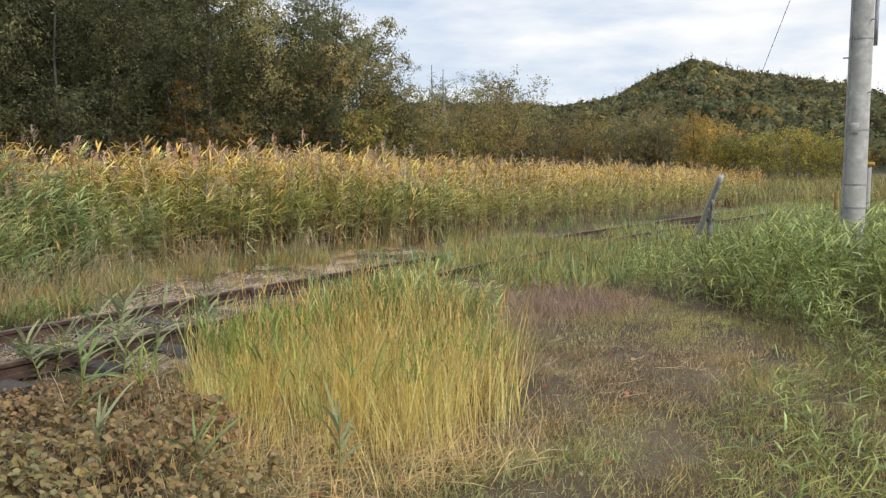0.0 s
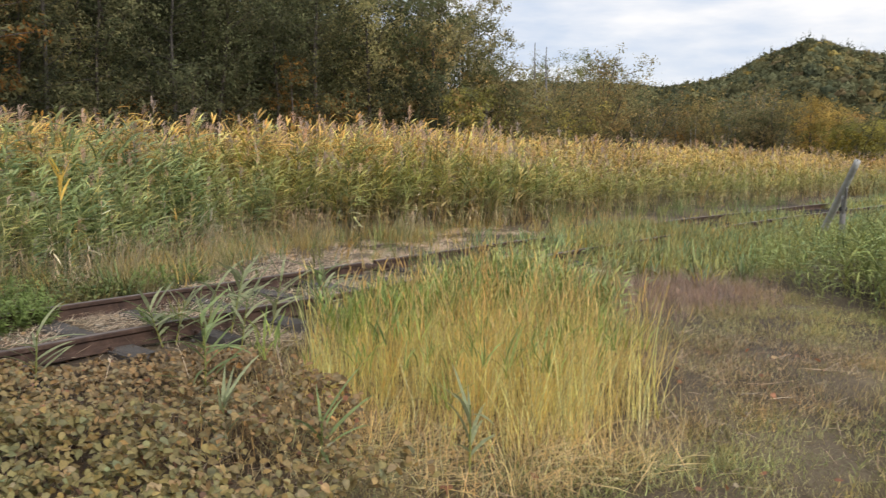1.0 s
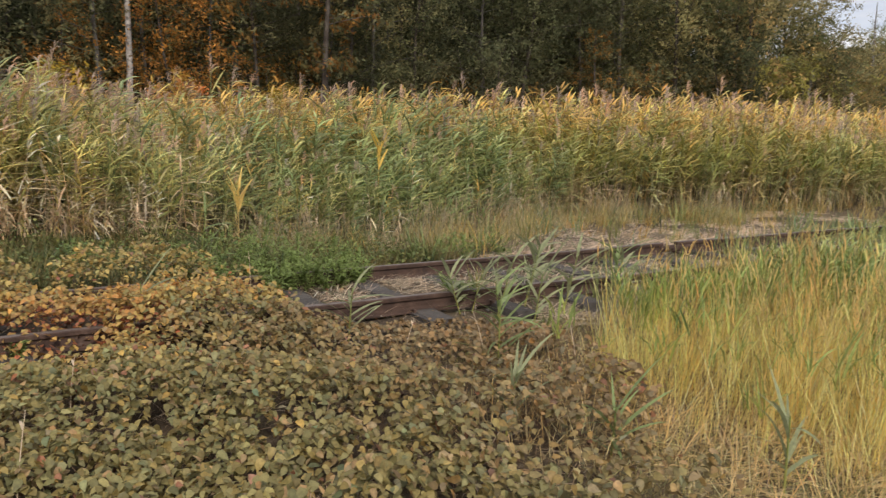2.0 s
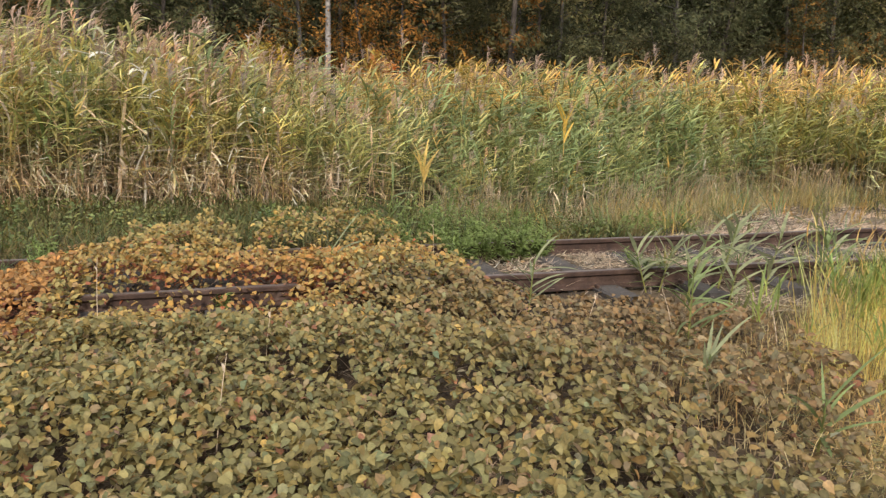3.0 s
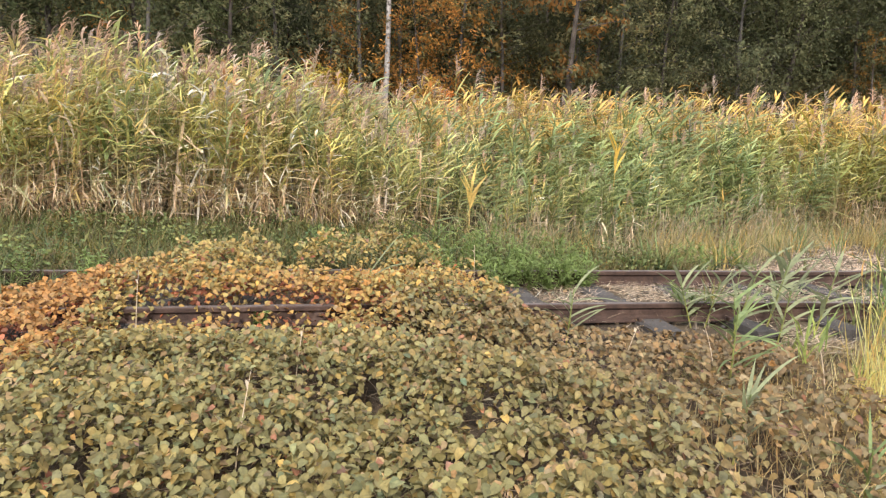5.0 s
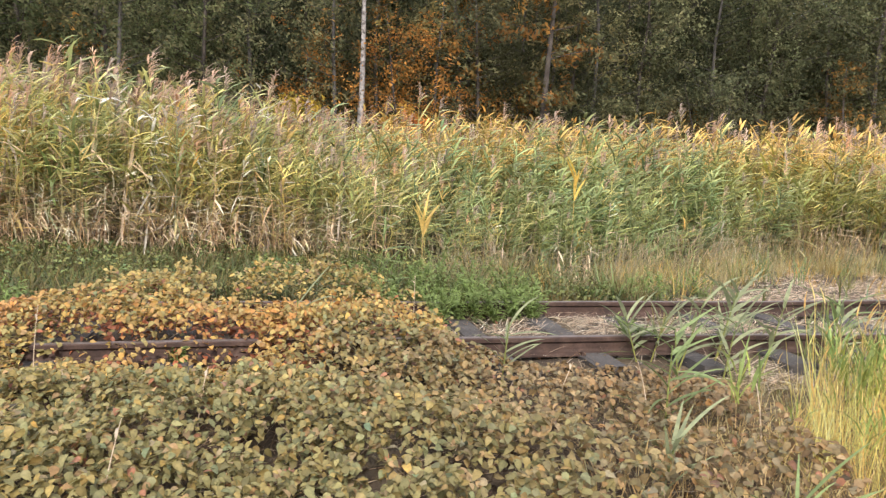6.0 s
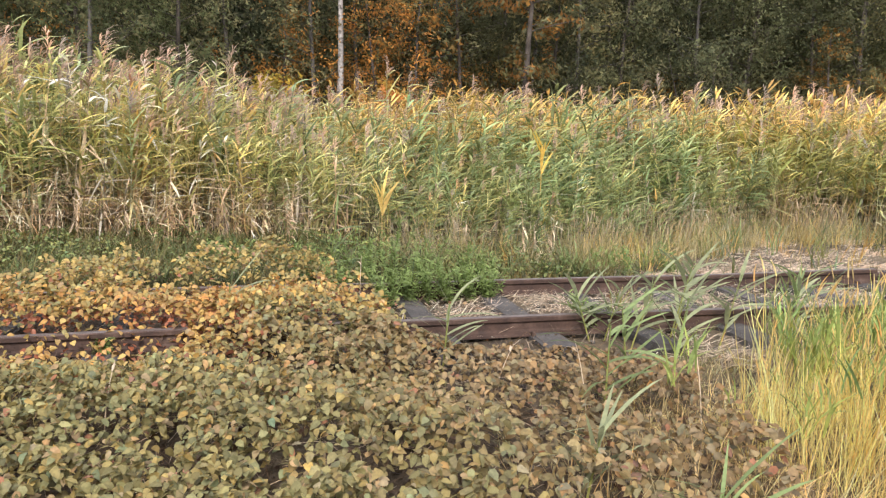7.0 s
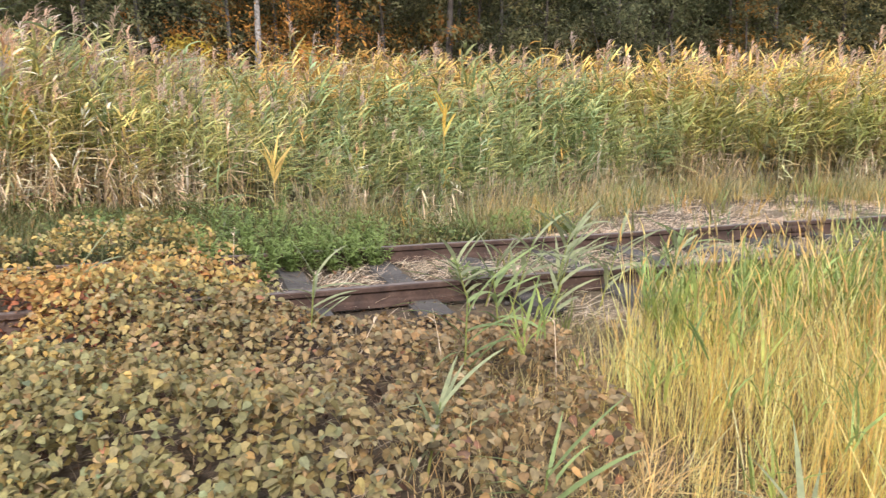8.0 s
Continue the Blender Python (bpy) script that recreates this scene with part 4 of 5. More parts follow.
def tree(name, label, seed, height, radius, base, leaves, leaf_size, palette, bark=None, trunk=0.14, limbs=12, loose=0.55, lean=0.04, stems=1):
    """A tree or shrub: tapered trunk with limbs, and a crown of many small leaf sprays clustered on the limbs."""
    r = np.random.default_rng(seed)
    top = empty(name, pose(0, 0, 0), label, "bush" if stems > 2 else "tree", "autumn trees and bushes")
    bm = bmesh.new()
    tips = []
    for s in range(stems):
        off = r.normal(0, 0.25 * (stems > 1), 2)
        tilt = r.normal(0, lean + 0.16 * (stems > 1), 2)
        bow, phase = height * r.uniform(0.004, 0.018), r.uniform(0, 6.283)
        pts = [Vector((off[0] + tilt[0] * z + bow * math.sin(z * 0.42 + phase) + 0.3 * bow * math.sin(z * 1.3 + s), off[1] + tilt[1] * z, z)) for z in np.linspace(-0.25, height * 0.94, 9)]
        k = r.uniform(0.65, 1.0) if stems > 1 else 1.0
        tube(bm, pts, trunk * k, trunk * 0.12, 6)
        for i in range(max(3, limbs // stems)):
            u = base + (0.96 - base) * (i + r.random()) / max(3, limbs // stems)
            j = u * 8
            a = pts[int(min(j, 7))].lerp(pts[int(min(j, 7)) + 1], j - int(min(j, 7)))
            head = r.uniform(0, 6.283)
            shape = math.sin(math.pi * min(1, max(0.08, (u - base * 0.6) / (1.06 - base * 0.6)))) ** 0.6
            ln = radius * shape * r.uniform(0.55, 1.15)
            up = r.uniform(0.15, 0.75)
            b = a + Vector((math.cos(head), math.sin(head), up * 0.8)) * ln * 0.55
            c = b + Vector((math.cos(head + r.normal(0, 0.4)), math.sin(head + r.normal(0, 0.4)), up)) * ln * 0.5
            tube(bm, [a, b, c], trunk * 0.28 * (1.1 - u), trunk * 0.05, 3)
            tips += [(b, ln * 0.42), (c, ln * 0.38), (a.lerp(b, 0.6), ln * 0.3)]
        tips.append((pts[-1], radius * 0.35))
    part("trunk", bm, bark or BARK, top)
    if leaves:
        w = np.array([q[1] for q in tips]) ** 1.5
        pick = r.choice(len(tips), leaves, p=w / w.sum())
        ctr = np.array([list(q[0]) for q in tips])[pick]
        rad = np.maximum(np.array([q[1] for q in tips]), radius * 0.16)[pick]
        # small sprays gathered in knots, so that gaps stay open between them
        knots = r.normal(0, loose, (len(tips) * 7, 3))
        spray = r.integers(0, 7, leaves)
        kn = knots[pick * 7 + spray]
        p = ctr + kn * rad[:, None] * np.array([1, 1, 0.7]) + r.normal(0, 0.16, (leaves, 3)) * rad[:, None]
        p[:, 2] = np.maximum(p[:, 2], 0.1)
        out = (p - ctr) / (rad[:, None] + 0.01) + r.normal(0, 0.32, (leaves, 3)) + np.array([0, 0, 0.35])
        a = np.cross(out, r.normal(0, 1, (leaves, 3)))
        a /= np.linalg.norm(a, axis=1)[:, None]
        b = np.cross(out, a)
        b /= np.linalg.norm(b, axis=1)[:, None]
        s = (leaf_size * r.uniform(0.6, 1.4, leaves))[:, None]
        v = np.stack([p - a * s, p + a * s + b * s * 0.45, p + a * s * 0.7 - b * s * 0.5], 1).reshape(-1, 3)
        f = np.arange(leaves * 3).reshape(-1, 3)
        pal = np.array(palette)
        knot_col = r.integers(0, len(pal), len(tips))
        lift = r.uniform(0.62, 1.38, len(tips) * 7)
        at_knot = pick * 7 + spray
        c = lift[at_knot][:, None] * pal[np.where(r.random(leaves) < 0.7, knot_col[pick], r.integers(0, len(pal), leaves))] * r.normal(1, 0.1, (leaves, 1))
        soup("crown", v, f, np.repeat(np.clip(c, 0.01, 0.9), 3, 0), CROWN, top)
    return top


DARK = [(0.105, 0.12, 0.075), (0.13, 0.145, 0.088), (0.145, 0.15, 0.092), (0.092, 0.106, 0.068)]
OLIVE = [(0.205, 0.215, 0.12), (0.25, 0.245, 0.14), (0.17, 0.19, 0.105), (0.27, 0.255, 0.14)]
RUSSET = [(0.36, 0.19, 0.07), (0.46, 0.25, 0.075), (0.21, 0.15, 0.065), (0.18, 0.165, 0.075)]
SUNNY = [(0.55, 0.41, 0.08), (0.46, 0.36, 0.08), (0.36, 0.31, 0.08)]
BUFF = [(0.38, 0.29, 0.15), (0.44, 0.335, 0.165), (0.31, 0.26, 0.135), (0.28, 0.255, 0.125)]
SILVER = [(0.26, 0.26, 0.15), (0.32, 0.305, 0.18), (0.22, 0.225, 0.12)]

KIND = {
    "alder_a": tree("alder_tree", "dark green alder at the wood's edge", 1, 13, 3.0, 0.10, 8200, 0.07, DARK, limbs=44),
    "alder_b": tree("alder_tree", "tall alder with dull olive leaves", 2, 15, 2.8, 0.14, 8000, 0.072, OLIVE + DARK[:2], limbs=44),
    "alder_c": tree("alder_tree", "olive-leaved alder with several limbs", 3, 11, 3.0, 0.06, 8600, 0.08, [(0.25, 0.285, 0.14), (0.30, 0.315, 0.165), (0.20, 0.235, 0.12), (0.32, 0.30, 0.165)], limbs=40),
    "back_alder": tree("alder_tree", "alder deep in the shaded wood", 16, 15, 3.2, 0.06, 2400, 0.2, DARK, limbs=26),
    "willow": tree("willow_tree", "thin willow with sparse silvery leaves", 4, 11, 2.8, 0.2, 12000, 0.085, SILVER + OLIVE[:2], limbs=40, loose=0.5),
    "birch": tree("birch_tree", "white-barked birch with few leaves", 5, 14, 1.8, 0.5, 1800, 0.09, OLIVE, BIRCH, 0.14, 14, lean=0.02),
    "maple": tree("maple_tree", "young tree with russet and orange leaves", 6, 7.5, 2.6, 0.06, 5200, 0.068, RUSSET, limbs=28, trunk=0.09),
    "trunky": tree("bare_tree", "tall thin-trunked tree in the shaded wood", 7, 14, 2.9, 0.16, 4600, 0.085, OLIVE + DARK[:1], PALEBARK, 0.11, 34, lean=0.06),
    "dark_trunk": tree("leaning_tree", "dark crooked trunk leaning in the wood", 17, 11, 2.4, 0.3, 3000, 0.10, RUSSET + OLIVE[:2], BARK, 0.17, 16, lean=0.09),
    "snag": tree("dead_tree", "leafless dead tree with a pale trunk", 8, 10, 0.9, 0.45, 0, 0.1, OLIVE, OLDWOOD, 0.22, 12),
    "shrub": tree("green_bush", "dull green shrub under the trees", 9, 3.4, 1.9, 0.03, 3600, 0.06, DARK + OLIVE, limbs=24, stems=4, trunk=0.05),
    "brown_shrub": tree("brown_bush", "brownish undergrowth bush in the wood", 19, 3.2, 1.9, 0.03, 3200, 0.06, RUSSET + OLIVE[:2], limbs=24, stems=5, trunk=0.05),
    "yellow_shrub": tree("yellow_bush", "bush with bright yellow leaves", 10, 2.6, 1.3, 0.05, 1900, 0.075, SUNNY, limbs=16, stems=4, trunk=0.04),
    "orange_shrub": tree("orange_bush", "low bush with orange-red leaves", 11, 2.4, 1.2, 0.05, 1700, 0.075, [(0.55, 0.26, 0.11), (0.48, 0.22, 0.08), (0.5, 0.34, 0.09)], limbs=16, stems=4, trunk=0.04),
    "buff_shrub": tree("autumn_thicket", "buff and olive thicket of thin stems", 12, 5.5, 2.8, 0.03, 3800, 0.1, BUFF + OLIVE, limbs=34, stems=6, trunk=0.06, loose=0.6),
    "full_alder": tree("alder_tree", "broad alder with a dense dull green crown", 31, 14, 3.6, 0.04, 9000, 0.09, [(0.31, 0.315, 0.175), (0.37, 0.355, 0.195), (0.26, 0.275, 0.15)], limbs=54),
    "valley_tree": tree("open_tree", "open-crowned tree with dark forked limbs", 32, 8, 3.0, 0.14, 5200, 0.095, SILVER + OLIVE[1:2] + BUFF[:2], BARK, 0.15, 30, loose=0.6, stems=3),
    "ochre_shrub": tree("ochre_thicket", "orange-buff thicket with thin dark stems", 33, 5.2, 2.2, 0.05, 2300, 0.085, [(0.50, 0.32, 0.12), (0.44, 0.30, 0.13), (0.34, 0.26, 0.13)], BARK, limbs=26, stems=5, trunk=0.07),
    "lime_shrub": tree("yellow_green_bush", "wide bush with yellow-green leaves and thin stems", 34, 3.6, 2.4, 0.05, 3600, 0.08, [(0.44, 0.40, 0.12), (0.36, 0.345, 0.115), (0.29, 0.285, 0.10)], OLDWOOD, limbs=30, stems=6, trunk=0.05),
    "larch": tree("golden_tree", "rounded tree turned golden yellow", 13, 7.5, 2.9, 0.05, 5200, 0.11, [(0.74, 0.51, 0.17), (0.64, 0.46, 0.15), (0.52, 0.39, 0.14)], limbs=34),
    "bare_thicket": tree("bare_thicket", "thicket of pale leafless stems", 14, 6.5, 2.2, 0.1, 900, 0.10, BUFF, OLDWOOD, 0.05, 30, stems=7),
}
USED = set()


def stand_tree(kind, x, y, size=1.0, turn=None):
    z = float(ground_z(x, y))
    a = turn if turn is not None else (x * 37 + y * 91) % 360
    ob = KIND[kind]
    m = pose(x, y, z, 0, 0, a)
    if kind in USED:
        ob = copy_thing(ob, m)
    else:
        USED.add(kind)
        ob.matrix_basis = m
    ob.scale = (size, size, size * (0.94 + 0.12 * ((x * 13 + y * 7) % 1)))


def build_wood():
    r = random.Random(21)
    # front of the wood: open trunks and russet leaves at one end, dense alders at the other
    for kind, x, y, s in (("birch", 3.35, 24.3, 1.0), ("trunky", 2.5, 24.9, 0.95), ("maple", 5.2, 25.5, 1.0), ("alder_a", 8.6, 26.8, 0.85), ("dark_trunk", 10.2, 23.9, 1.0),
                          ("alder_a", 12.4, 26.5, 0.85), ("dark_trunk", 7.9, 27.0, 1.1), ("alder_c", -2.4, 25.4, 0.95), ("alder_c", -5.4, 24.6, 1.0), ("trunky", -4.8, 22.4, 0.9),
                          ("alder_c", -8.5, 25, 1.1), ("alder_a", -12, 24.5, 1.0), ("alder_c", -16, 26, 1.1), ("alder_a", -20.5, 25, 1.0), ("trunky", -0.5, 26.5, 1.0), ("trunky", 4.4, 28, 1.0),
                          ("maple", 1.2, 28.5, 0.9), ("trunky", 13.2, 26.0, 1.0), ("yellow_shrub", 0.4, 21.2, 1.08), ("orange_shrub", 4.5, 22, 1.1), ("yellow_shrub", 3.4, 21.2, 0.7),
                          ("yellow_shrub", 9.0, 24.0, 1.0), ("shrub", -2, 23, 0.9), ("brown_shrub", 6.8, 25, 0.9), ("shrub", 11.6, 25.2, 1.0), ("shrub", -7.5, 22.6, 1.0),
                          ("shrub", -11, 22.8, 1.1), ("shrub", 15, 25.5, 1.1), ("shrub", -15, 23, 1.1), ("full_alder", 15.5, 26.6, 0.8), ("trunky", 18.4, 25.8, 0.95), ("full_alder", 20.6, 27.2, 0.85),
                          ("trunky", 6.4, 26.4, 0.85), ("trunky", 11.6, 27.4, 0.95), ("trunky", -9.8, 23.8, 0.95), ("brown_shrub", 2.0, 26.2, 1.0), ("brown_shrub", 17.4, 26.6, 1.0),
                          ("brown_shrub", 9.6, 28.4, 1.2), ("alder_a", 15.8, 28.5, 0.85), ("dark_trunk", 24.6, 25.2, 0.55), ("trunky", 27, 26.4, 0.85), ("trunky", 33, 27, 0.85)):
        stand_tree(kind, x, y, s)
    for i in range(12):
        x = 17.0 + i * 2.0
        stand_tree(r.choice(["alder_c", "alder_b", "alder_c", "alder_a"]), x + r.uniform(-0.6, 0.6), 28 + 0.04 * (x - 15) + r.uniform(-1.2, 1.2), r.uniform(0.82, 1.0))
        if i % 2 == 0:
            stand_tree(r.choice(["shrub", "brown_shrub"]), x + 1, 24.6 + 0.05 * (x - 15), r.uniform(0.9, 1.3))
    for i in range(20):
        x = -22 + i * 2.9
        stand_tree(r.choice(["back_alder", "back_alder", "trunky", "back_alder"]), x + r.uniform(-0.9, 0.9), 32.5 + r.uniform(-1.6, 1.6), r.uniform(0.92, 1.1))
    for i in range(18):
        x = -32 + i * 3.9
        stand_tree("back_alder", x, 39 + r.uniform(-2, 2), r.uniform(1.0, 1.25))
    for i in range(13):
        stand_tree("back_alder", -30 + i * 5.2 + r.uniform(-1, 1), 46 + r.uniform(-1.5, 1.5), 1.3)
    for x, y, s in ((35.5, 33.5, 0.85), (38.5, 36, 0.85), (41.5, 34.5, 0.78), (42.5, 39, 0.85), (46, 40.5, 0.8), (33, 36, 0.95), (30.5, 31.5, 0.85), (37, 30.5, 0.72)):
        stand_tree("back_alder", x, y, s)
    for x, y, s in ((28, 27.2, 1.0), (31.5, 27.8, 1.1), (35, 28.2, 1.2), (38.5, 28, 1.2), (33.4, 30, 1.5), (41, 30, 1.4), (44, 33, 1.6)):
        stand_tree("shrub", x, y, s)
    for i in range(14):
        x = -24 + i * 3.6
        stand_tree(r.choice(["shrub", "brown_shrub"]), x + r.uniform(-1, 1), 30 + r.uniform(-1, 1), r.uniform(1.2, 1.7))
    for i in range(16):
        x = 44 + i * 4.6
        stand_tree(r.choice(["buff_shrub", "buff_shrub", "alder_c", "bare_thicket"]), x, 37 + 0.05 * x + r.uniform(-3, 3), r.uniform(0.6, 1.15))
    # thinning edge towards the valley
    for kind, x, y, s in (("full_alder", 27.2, 26.4, 1.0), ("full_alder", 30.3, 25.8, 0.98), ("alder_c", 33.5, 25.0, 1.05), ("willow", 34.2, 25.0, 1.0), ("valley_tree", 33.2, 23.6, 1.0),
                          ("valley_tree", 37.6, 23.7, 0.8), ("willow", 38.2, 25.4, 1.0), ("alder_c", 37.6, 24.6, 0.7), ("valley_tree", 42.4, 25.0, 0.8), ("willow", 46.5, 30, 0.9),
                          ("lime_shrub", 35.0, 22.2, 1.25), ("buff_shrub", 38.0, 22.4, 0.9), ("shrub", 31.6, 23.0, 1.5), ("alder_c", 41, 25, 0.6), ("buff_shrub", 41.4, 23.6, 0.9), ("alder_c", 47, 27, 0.52),
                          ("buff_shrub", 46, 25.5, 0.9), ("snag", 47.7, 26.6, 1.0), ("snag", 49.6, 26.5, 0.98), ("buff_shrub", 50, 28.5, 1.1), ("valley_tree", 57.4, 31.5, 1.0), ("lime_shrub", 53, 29, 1.3),
                          ("valley_tree", 65.3, 31.9, 1.36), ("valley_tree", 62.5, 29.6, 0.98), ("buff_shrub", 60, 30.5, 1.05), ("alder_c", 68, 33.5, 0.62), ("buff_shrub", 69.5, 31.4, 1.15), ("bare_thicket", 71.4, 30.6, 1.0),
                          ("buff_shrub", 74, 31, 0.95), ("valley_tree", 77, 31.1, 0.85), ("bare_thicket", 76, 28.4, 0.85), ("ochre_shrub", 80.8, 30.1, 1.15), ("brown_shrub", 75, 26.6, 1.2), ("birch", 73.9, 25.9, 0.4),
                          ("birch", 74.1, 25.5, 0.38), ("buff_shrub", 78, 26.4, 1.15), ("bare_thicket", 79.9, 24.4, 1.1), ("alder_c", 81, 25.5, 0.52), ("bare_thicket", 83.8, 22.2, 1.28), ("bare_thicket", 86, 23.4, 1.2),
                          ("buff_shrub", 84, 24.2, 1.1), ("valley_tree", 76.6, 18.6, 0.86), ("shrub", 76, 19.4, 1.4), ("valley_tree", 75.2, 20.4, 0.72), ("buff_shrub", 78, 20.5, 0.95), ("larch", 79.8, 16.4, 0.98),
                          ("larch", 83.4, 18.2, 0.88), ("larch", 84.5, 15.4, 0.8), ("ochre_shrub", 88, 19.6, 1.2), ("bare_thicket", 93, 15.2, 0.85), ("buff_shrub", 90, 13.6, 0.8), ("brown_shrub", 88, 12, 1.5), ("shrub", 68.9, 8.9, 1.15),
                          ("lime_shrub", 65, 10.4, 0.95), ("lime_shrub", 63.4, 6.6, 1.08), ("lime_shrub", 63.4, 4.6, 1.15), ("lime_shrub", 65.2, 3.4, 1.0), ("lime_shrub", 63.8, 2.4, 0.8), ("yellow_shrub", 61.5, 8.6, 1.1),
                          ("yellow_shrub", 66, 1.4, 1.0), ("buff_shrub", 70, 9.4, 0.72), ("brown_shrub", 67, 1.0, 0.9), ("buff_shrub", 95, 27, 1.3), ("bare_thicket", 99, 31, 1.3), ("buff_shrub", 104, 29, 1.45), ("alder_c", 97, 24, 0.7),
                          ("larch", 110, 36, 0.8), ("buff_shrub", 108, 24, 1.3), ("ochre_shrub", 112, 20, 1.4), ("buff_shrub", 118, 34, 1.4), ("buff_shrub", 122, 44, 1.5), ("ochre_shrub", 105, 46, 1.6)):
        stand_tree(kind, x, y, s)


build_wood()


# ---- the wooded hill ----
def ridge(y):
    return np.interp(y, [-400, -150, -60, 0, 18, 34, 60, 82, 105, 125, 147, 178, 220, 330, 600], [4, 10, 17, 23, 26, 32, 37, 41, 50, 43, 33, 30, 33, 40, 60])


def hill_z(x, y):
    k = np.clip((x - 150) / 250, 0, 1)
    k = k * k * (3 - 2 * k)
    return ridge(y * 400 / np.maximum(x, 60)) * k * (1 + 0.0006 * np.maximum(x - 400, 0)) - 0.6 + 2.2 * (wave(x, y, 25, 3) - 0.5) * k


def crown_lump(seed, r):
    """A far broadleaf crown: a knobbly heap of leaf masses with loose sprays along its edge."""
    bm = bmesh.new()
    bmesh.ops.create_icosphere(bm, subdivisions=1, radius=1)
    q = np.array([list(k.co) for k in bm.verts])
    f = np.array([[k.index for k in t.verts] for t in bm.faces])
    bm.free()
    f = f[q[f][:, :, 2].mean(1) > -0.45]
    lump = 1 + 0.2 * np.sin(q[:, 0] * 5 + seed) * np.sin(q[:, 1] * 5 + 1) * np.sin(q[:, 2] * 4) + r.normal(0, 0.16, len(q))
    v = q * lump[:, None] * np.array([0.42, 0.42, 0.40]) + np.array([0, 0, 0.55])
    c = np.clip(r.normal(1, 0.2, (len(q), 1)), 0.5, 1.6) * np.ones((len(q), 3))
    m = 22
    o = r.normal(0, 1, (m, 3))
    o[:, 2] = np.abs(o[:, 2]) * 0.8
    o /= np.linalg.norm(o, axis=1)[:, None]
    ctr = o * np.array([0.44, 0.44, 0.43]) + np.array([0, 0, 0.55])
    tri = ctr[:, None] + r.normal(0, 0.12, (m, 3, 3))
    v = np.concatenate([v, tri.reshape(-1, 3)])
    f = np.concatenate([f, len(q) + np.arange(3 * m).reshape(-1, 3)])
    return v, f, np.concatenate([c, np.ones((3 * m, 3))])


def build_hill():
    xs, ys = np.linspace(150, 620, 60), np.linspace(-300, 420, 110)
    gx, gy = np.meshgrid(xs, ys)
    gz = hill_z(gx, gy) * np.clip((620 - gx) / 190, 0, 1) - 0.4
    v = np.stack([gx, gy, gz], -1).reshape(-1, 3)
    nx, ny = len(xs), len(ys)
    i = (np.arange(ny - 1)[:, None] * nx + np.arange(nx - 1)[None]).ravel()
    tris = np.concatenate([np.stack([i, i + 1, i + nx + 1], -1), np.stack([i, i + nx + 1, i + nx], -1)])
    tagged(soup("hill", v, tris, np.full((len(v), 3), 0.1), HILLSOIL), "wooded hill rising behind the valley", "hill", kind="structure")

    def puff(seed, n, conifer):
        r = np.random.default_rng(seed)
        if conifer:
            h = r.random(n) ** 0.8
            a = r.uniform(0, 6.283, n)
            w = 0.2 * (1 - h) * (0.65 + 0.35 * np.sin(h * 40)) + 0.02
            p = np.stack([np.cos(a) * w, np.sin(a) * w, h], -1)
            s = 0.1 * (1.12 - h)
        else:
            return crown_lump(seed, r)
        out = (p - np.array([0, 0, 0.35])) * np.array([1, 1, 0.6])
        out = out / (np.linalg.norm(out, axis=1)[:, None] + 1e-6) + r.normal(0, 0.6, (n, 3))
        out /= np.linalg.norm(out, axis=1)[:, None]
        a = np.cross(out, r.normal(0, 1, (n, 3)))
        a /= np.linalg.norm(a, axis=1)[:, None]
        b = np.cross(out, a)
        s = (s * r.uniform(0.7, 1.4, n))[:, None]
        v = np.stack([p + a * s, p - a * s * 0.5 + b * s, p - a * s * 0.5 - b * s], 1).reshape(-1, 3)
        return v, np.arange(3 * n).reshape(-1, 3), np.repeat(r.normal(1, 0.2, (n, 1)) * np.ones((n, 3)), 3, 0)

    n = 8600
    x = 170 + 250 * np.sqrt(RNG.random(n))
    y = x / 400 * RNG.uniform(-95, 290, n)
    cone = RNG.random(n) < np.where((x > 385) & (x < 412), 0.3, 0.07) * (0.4 + wave(x, y, 22, 6))
    z = hill_z(x, y)
    tone = np.array([(0.13, 0.145, 0.08), (0.14, 0.15, 0.08), (0.155, 0.16, 0.082), (0.20, 0.185, 0.085), (0.21, 0.175, 0.095), (0.31, 0.255, 0.085)])
    col = tone[np.minimum(RNG.integers(0, 6, n), RNG.integers(0, 6, n))] * hues(n, 0.2, 0.05) * (0.68 + 0.5 * wave(x, y, 18, 2))[:, None] * np.array([1.28, 1.22, 1.24])
    for sel, nm, forms, lab, siz, c in ((~cone, "hill_woods", [puff(s, 30, False) for s in range(9)], "mixed autumn broadleaf wood covering the hill", (3.2, 6.0), col),
                                        (cone, "hill_conifers", [puff(50 + s, 46, True) for s in range(4)], "dark conifers along the hill and its ridge", (5.5, 10.5), np.tile((0.10, 0.12, 0.08), (n, 1)))):
        k = int(sel.sum())
        scatter(nm, forms, x[sel], y[sel], z[sel] - 0.4, RNG.uniform(0, 6.28, k), RNG.uniform(*siz, k), FARLEAF, c[sel], None, lab, "woods")

    # the wooded slope behind the near wood
    xs, ys = np.linspace(-130, 70, 44), np.linspace(46, 190, 36)
    gx, gy = np.meshgrid(xs, ys)
    v = np.stack([gx, gy, slope_z(gx, gy)], -1).reshape(-1, 3)
    nx, ny = len(xs), len(ys)
    i = (np.arange(ny - 1)[:, None] * nx + np.arange(nx - 1)[None]).ravel()
    tris = np.concatenate([np.stack([i, i + 1, i + nx + 1], -1), np.stack([i, i + nx + 1, i + nx], -1)])
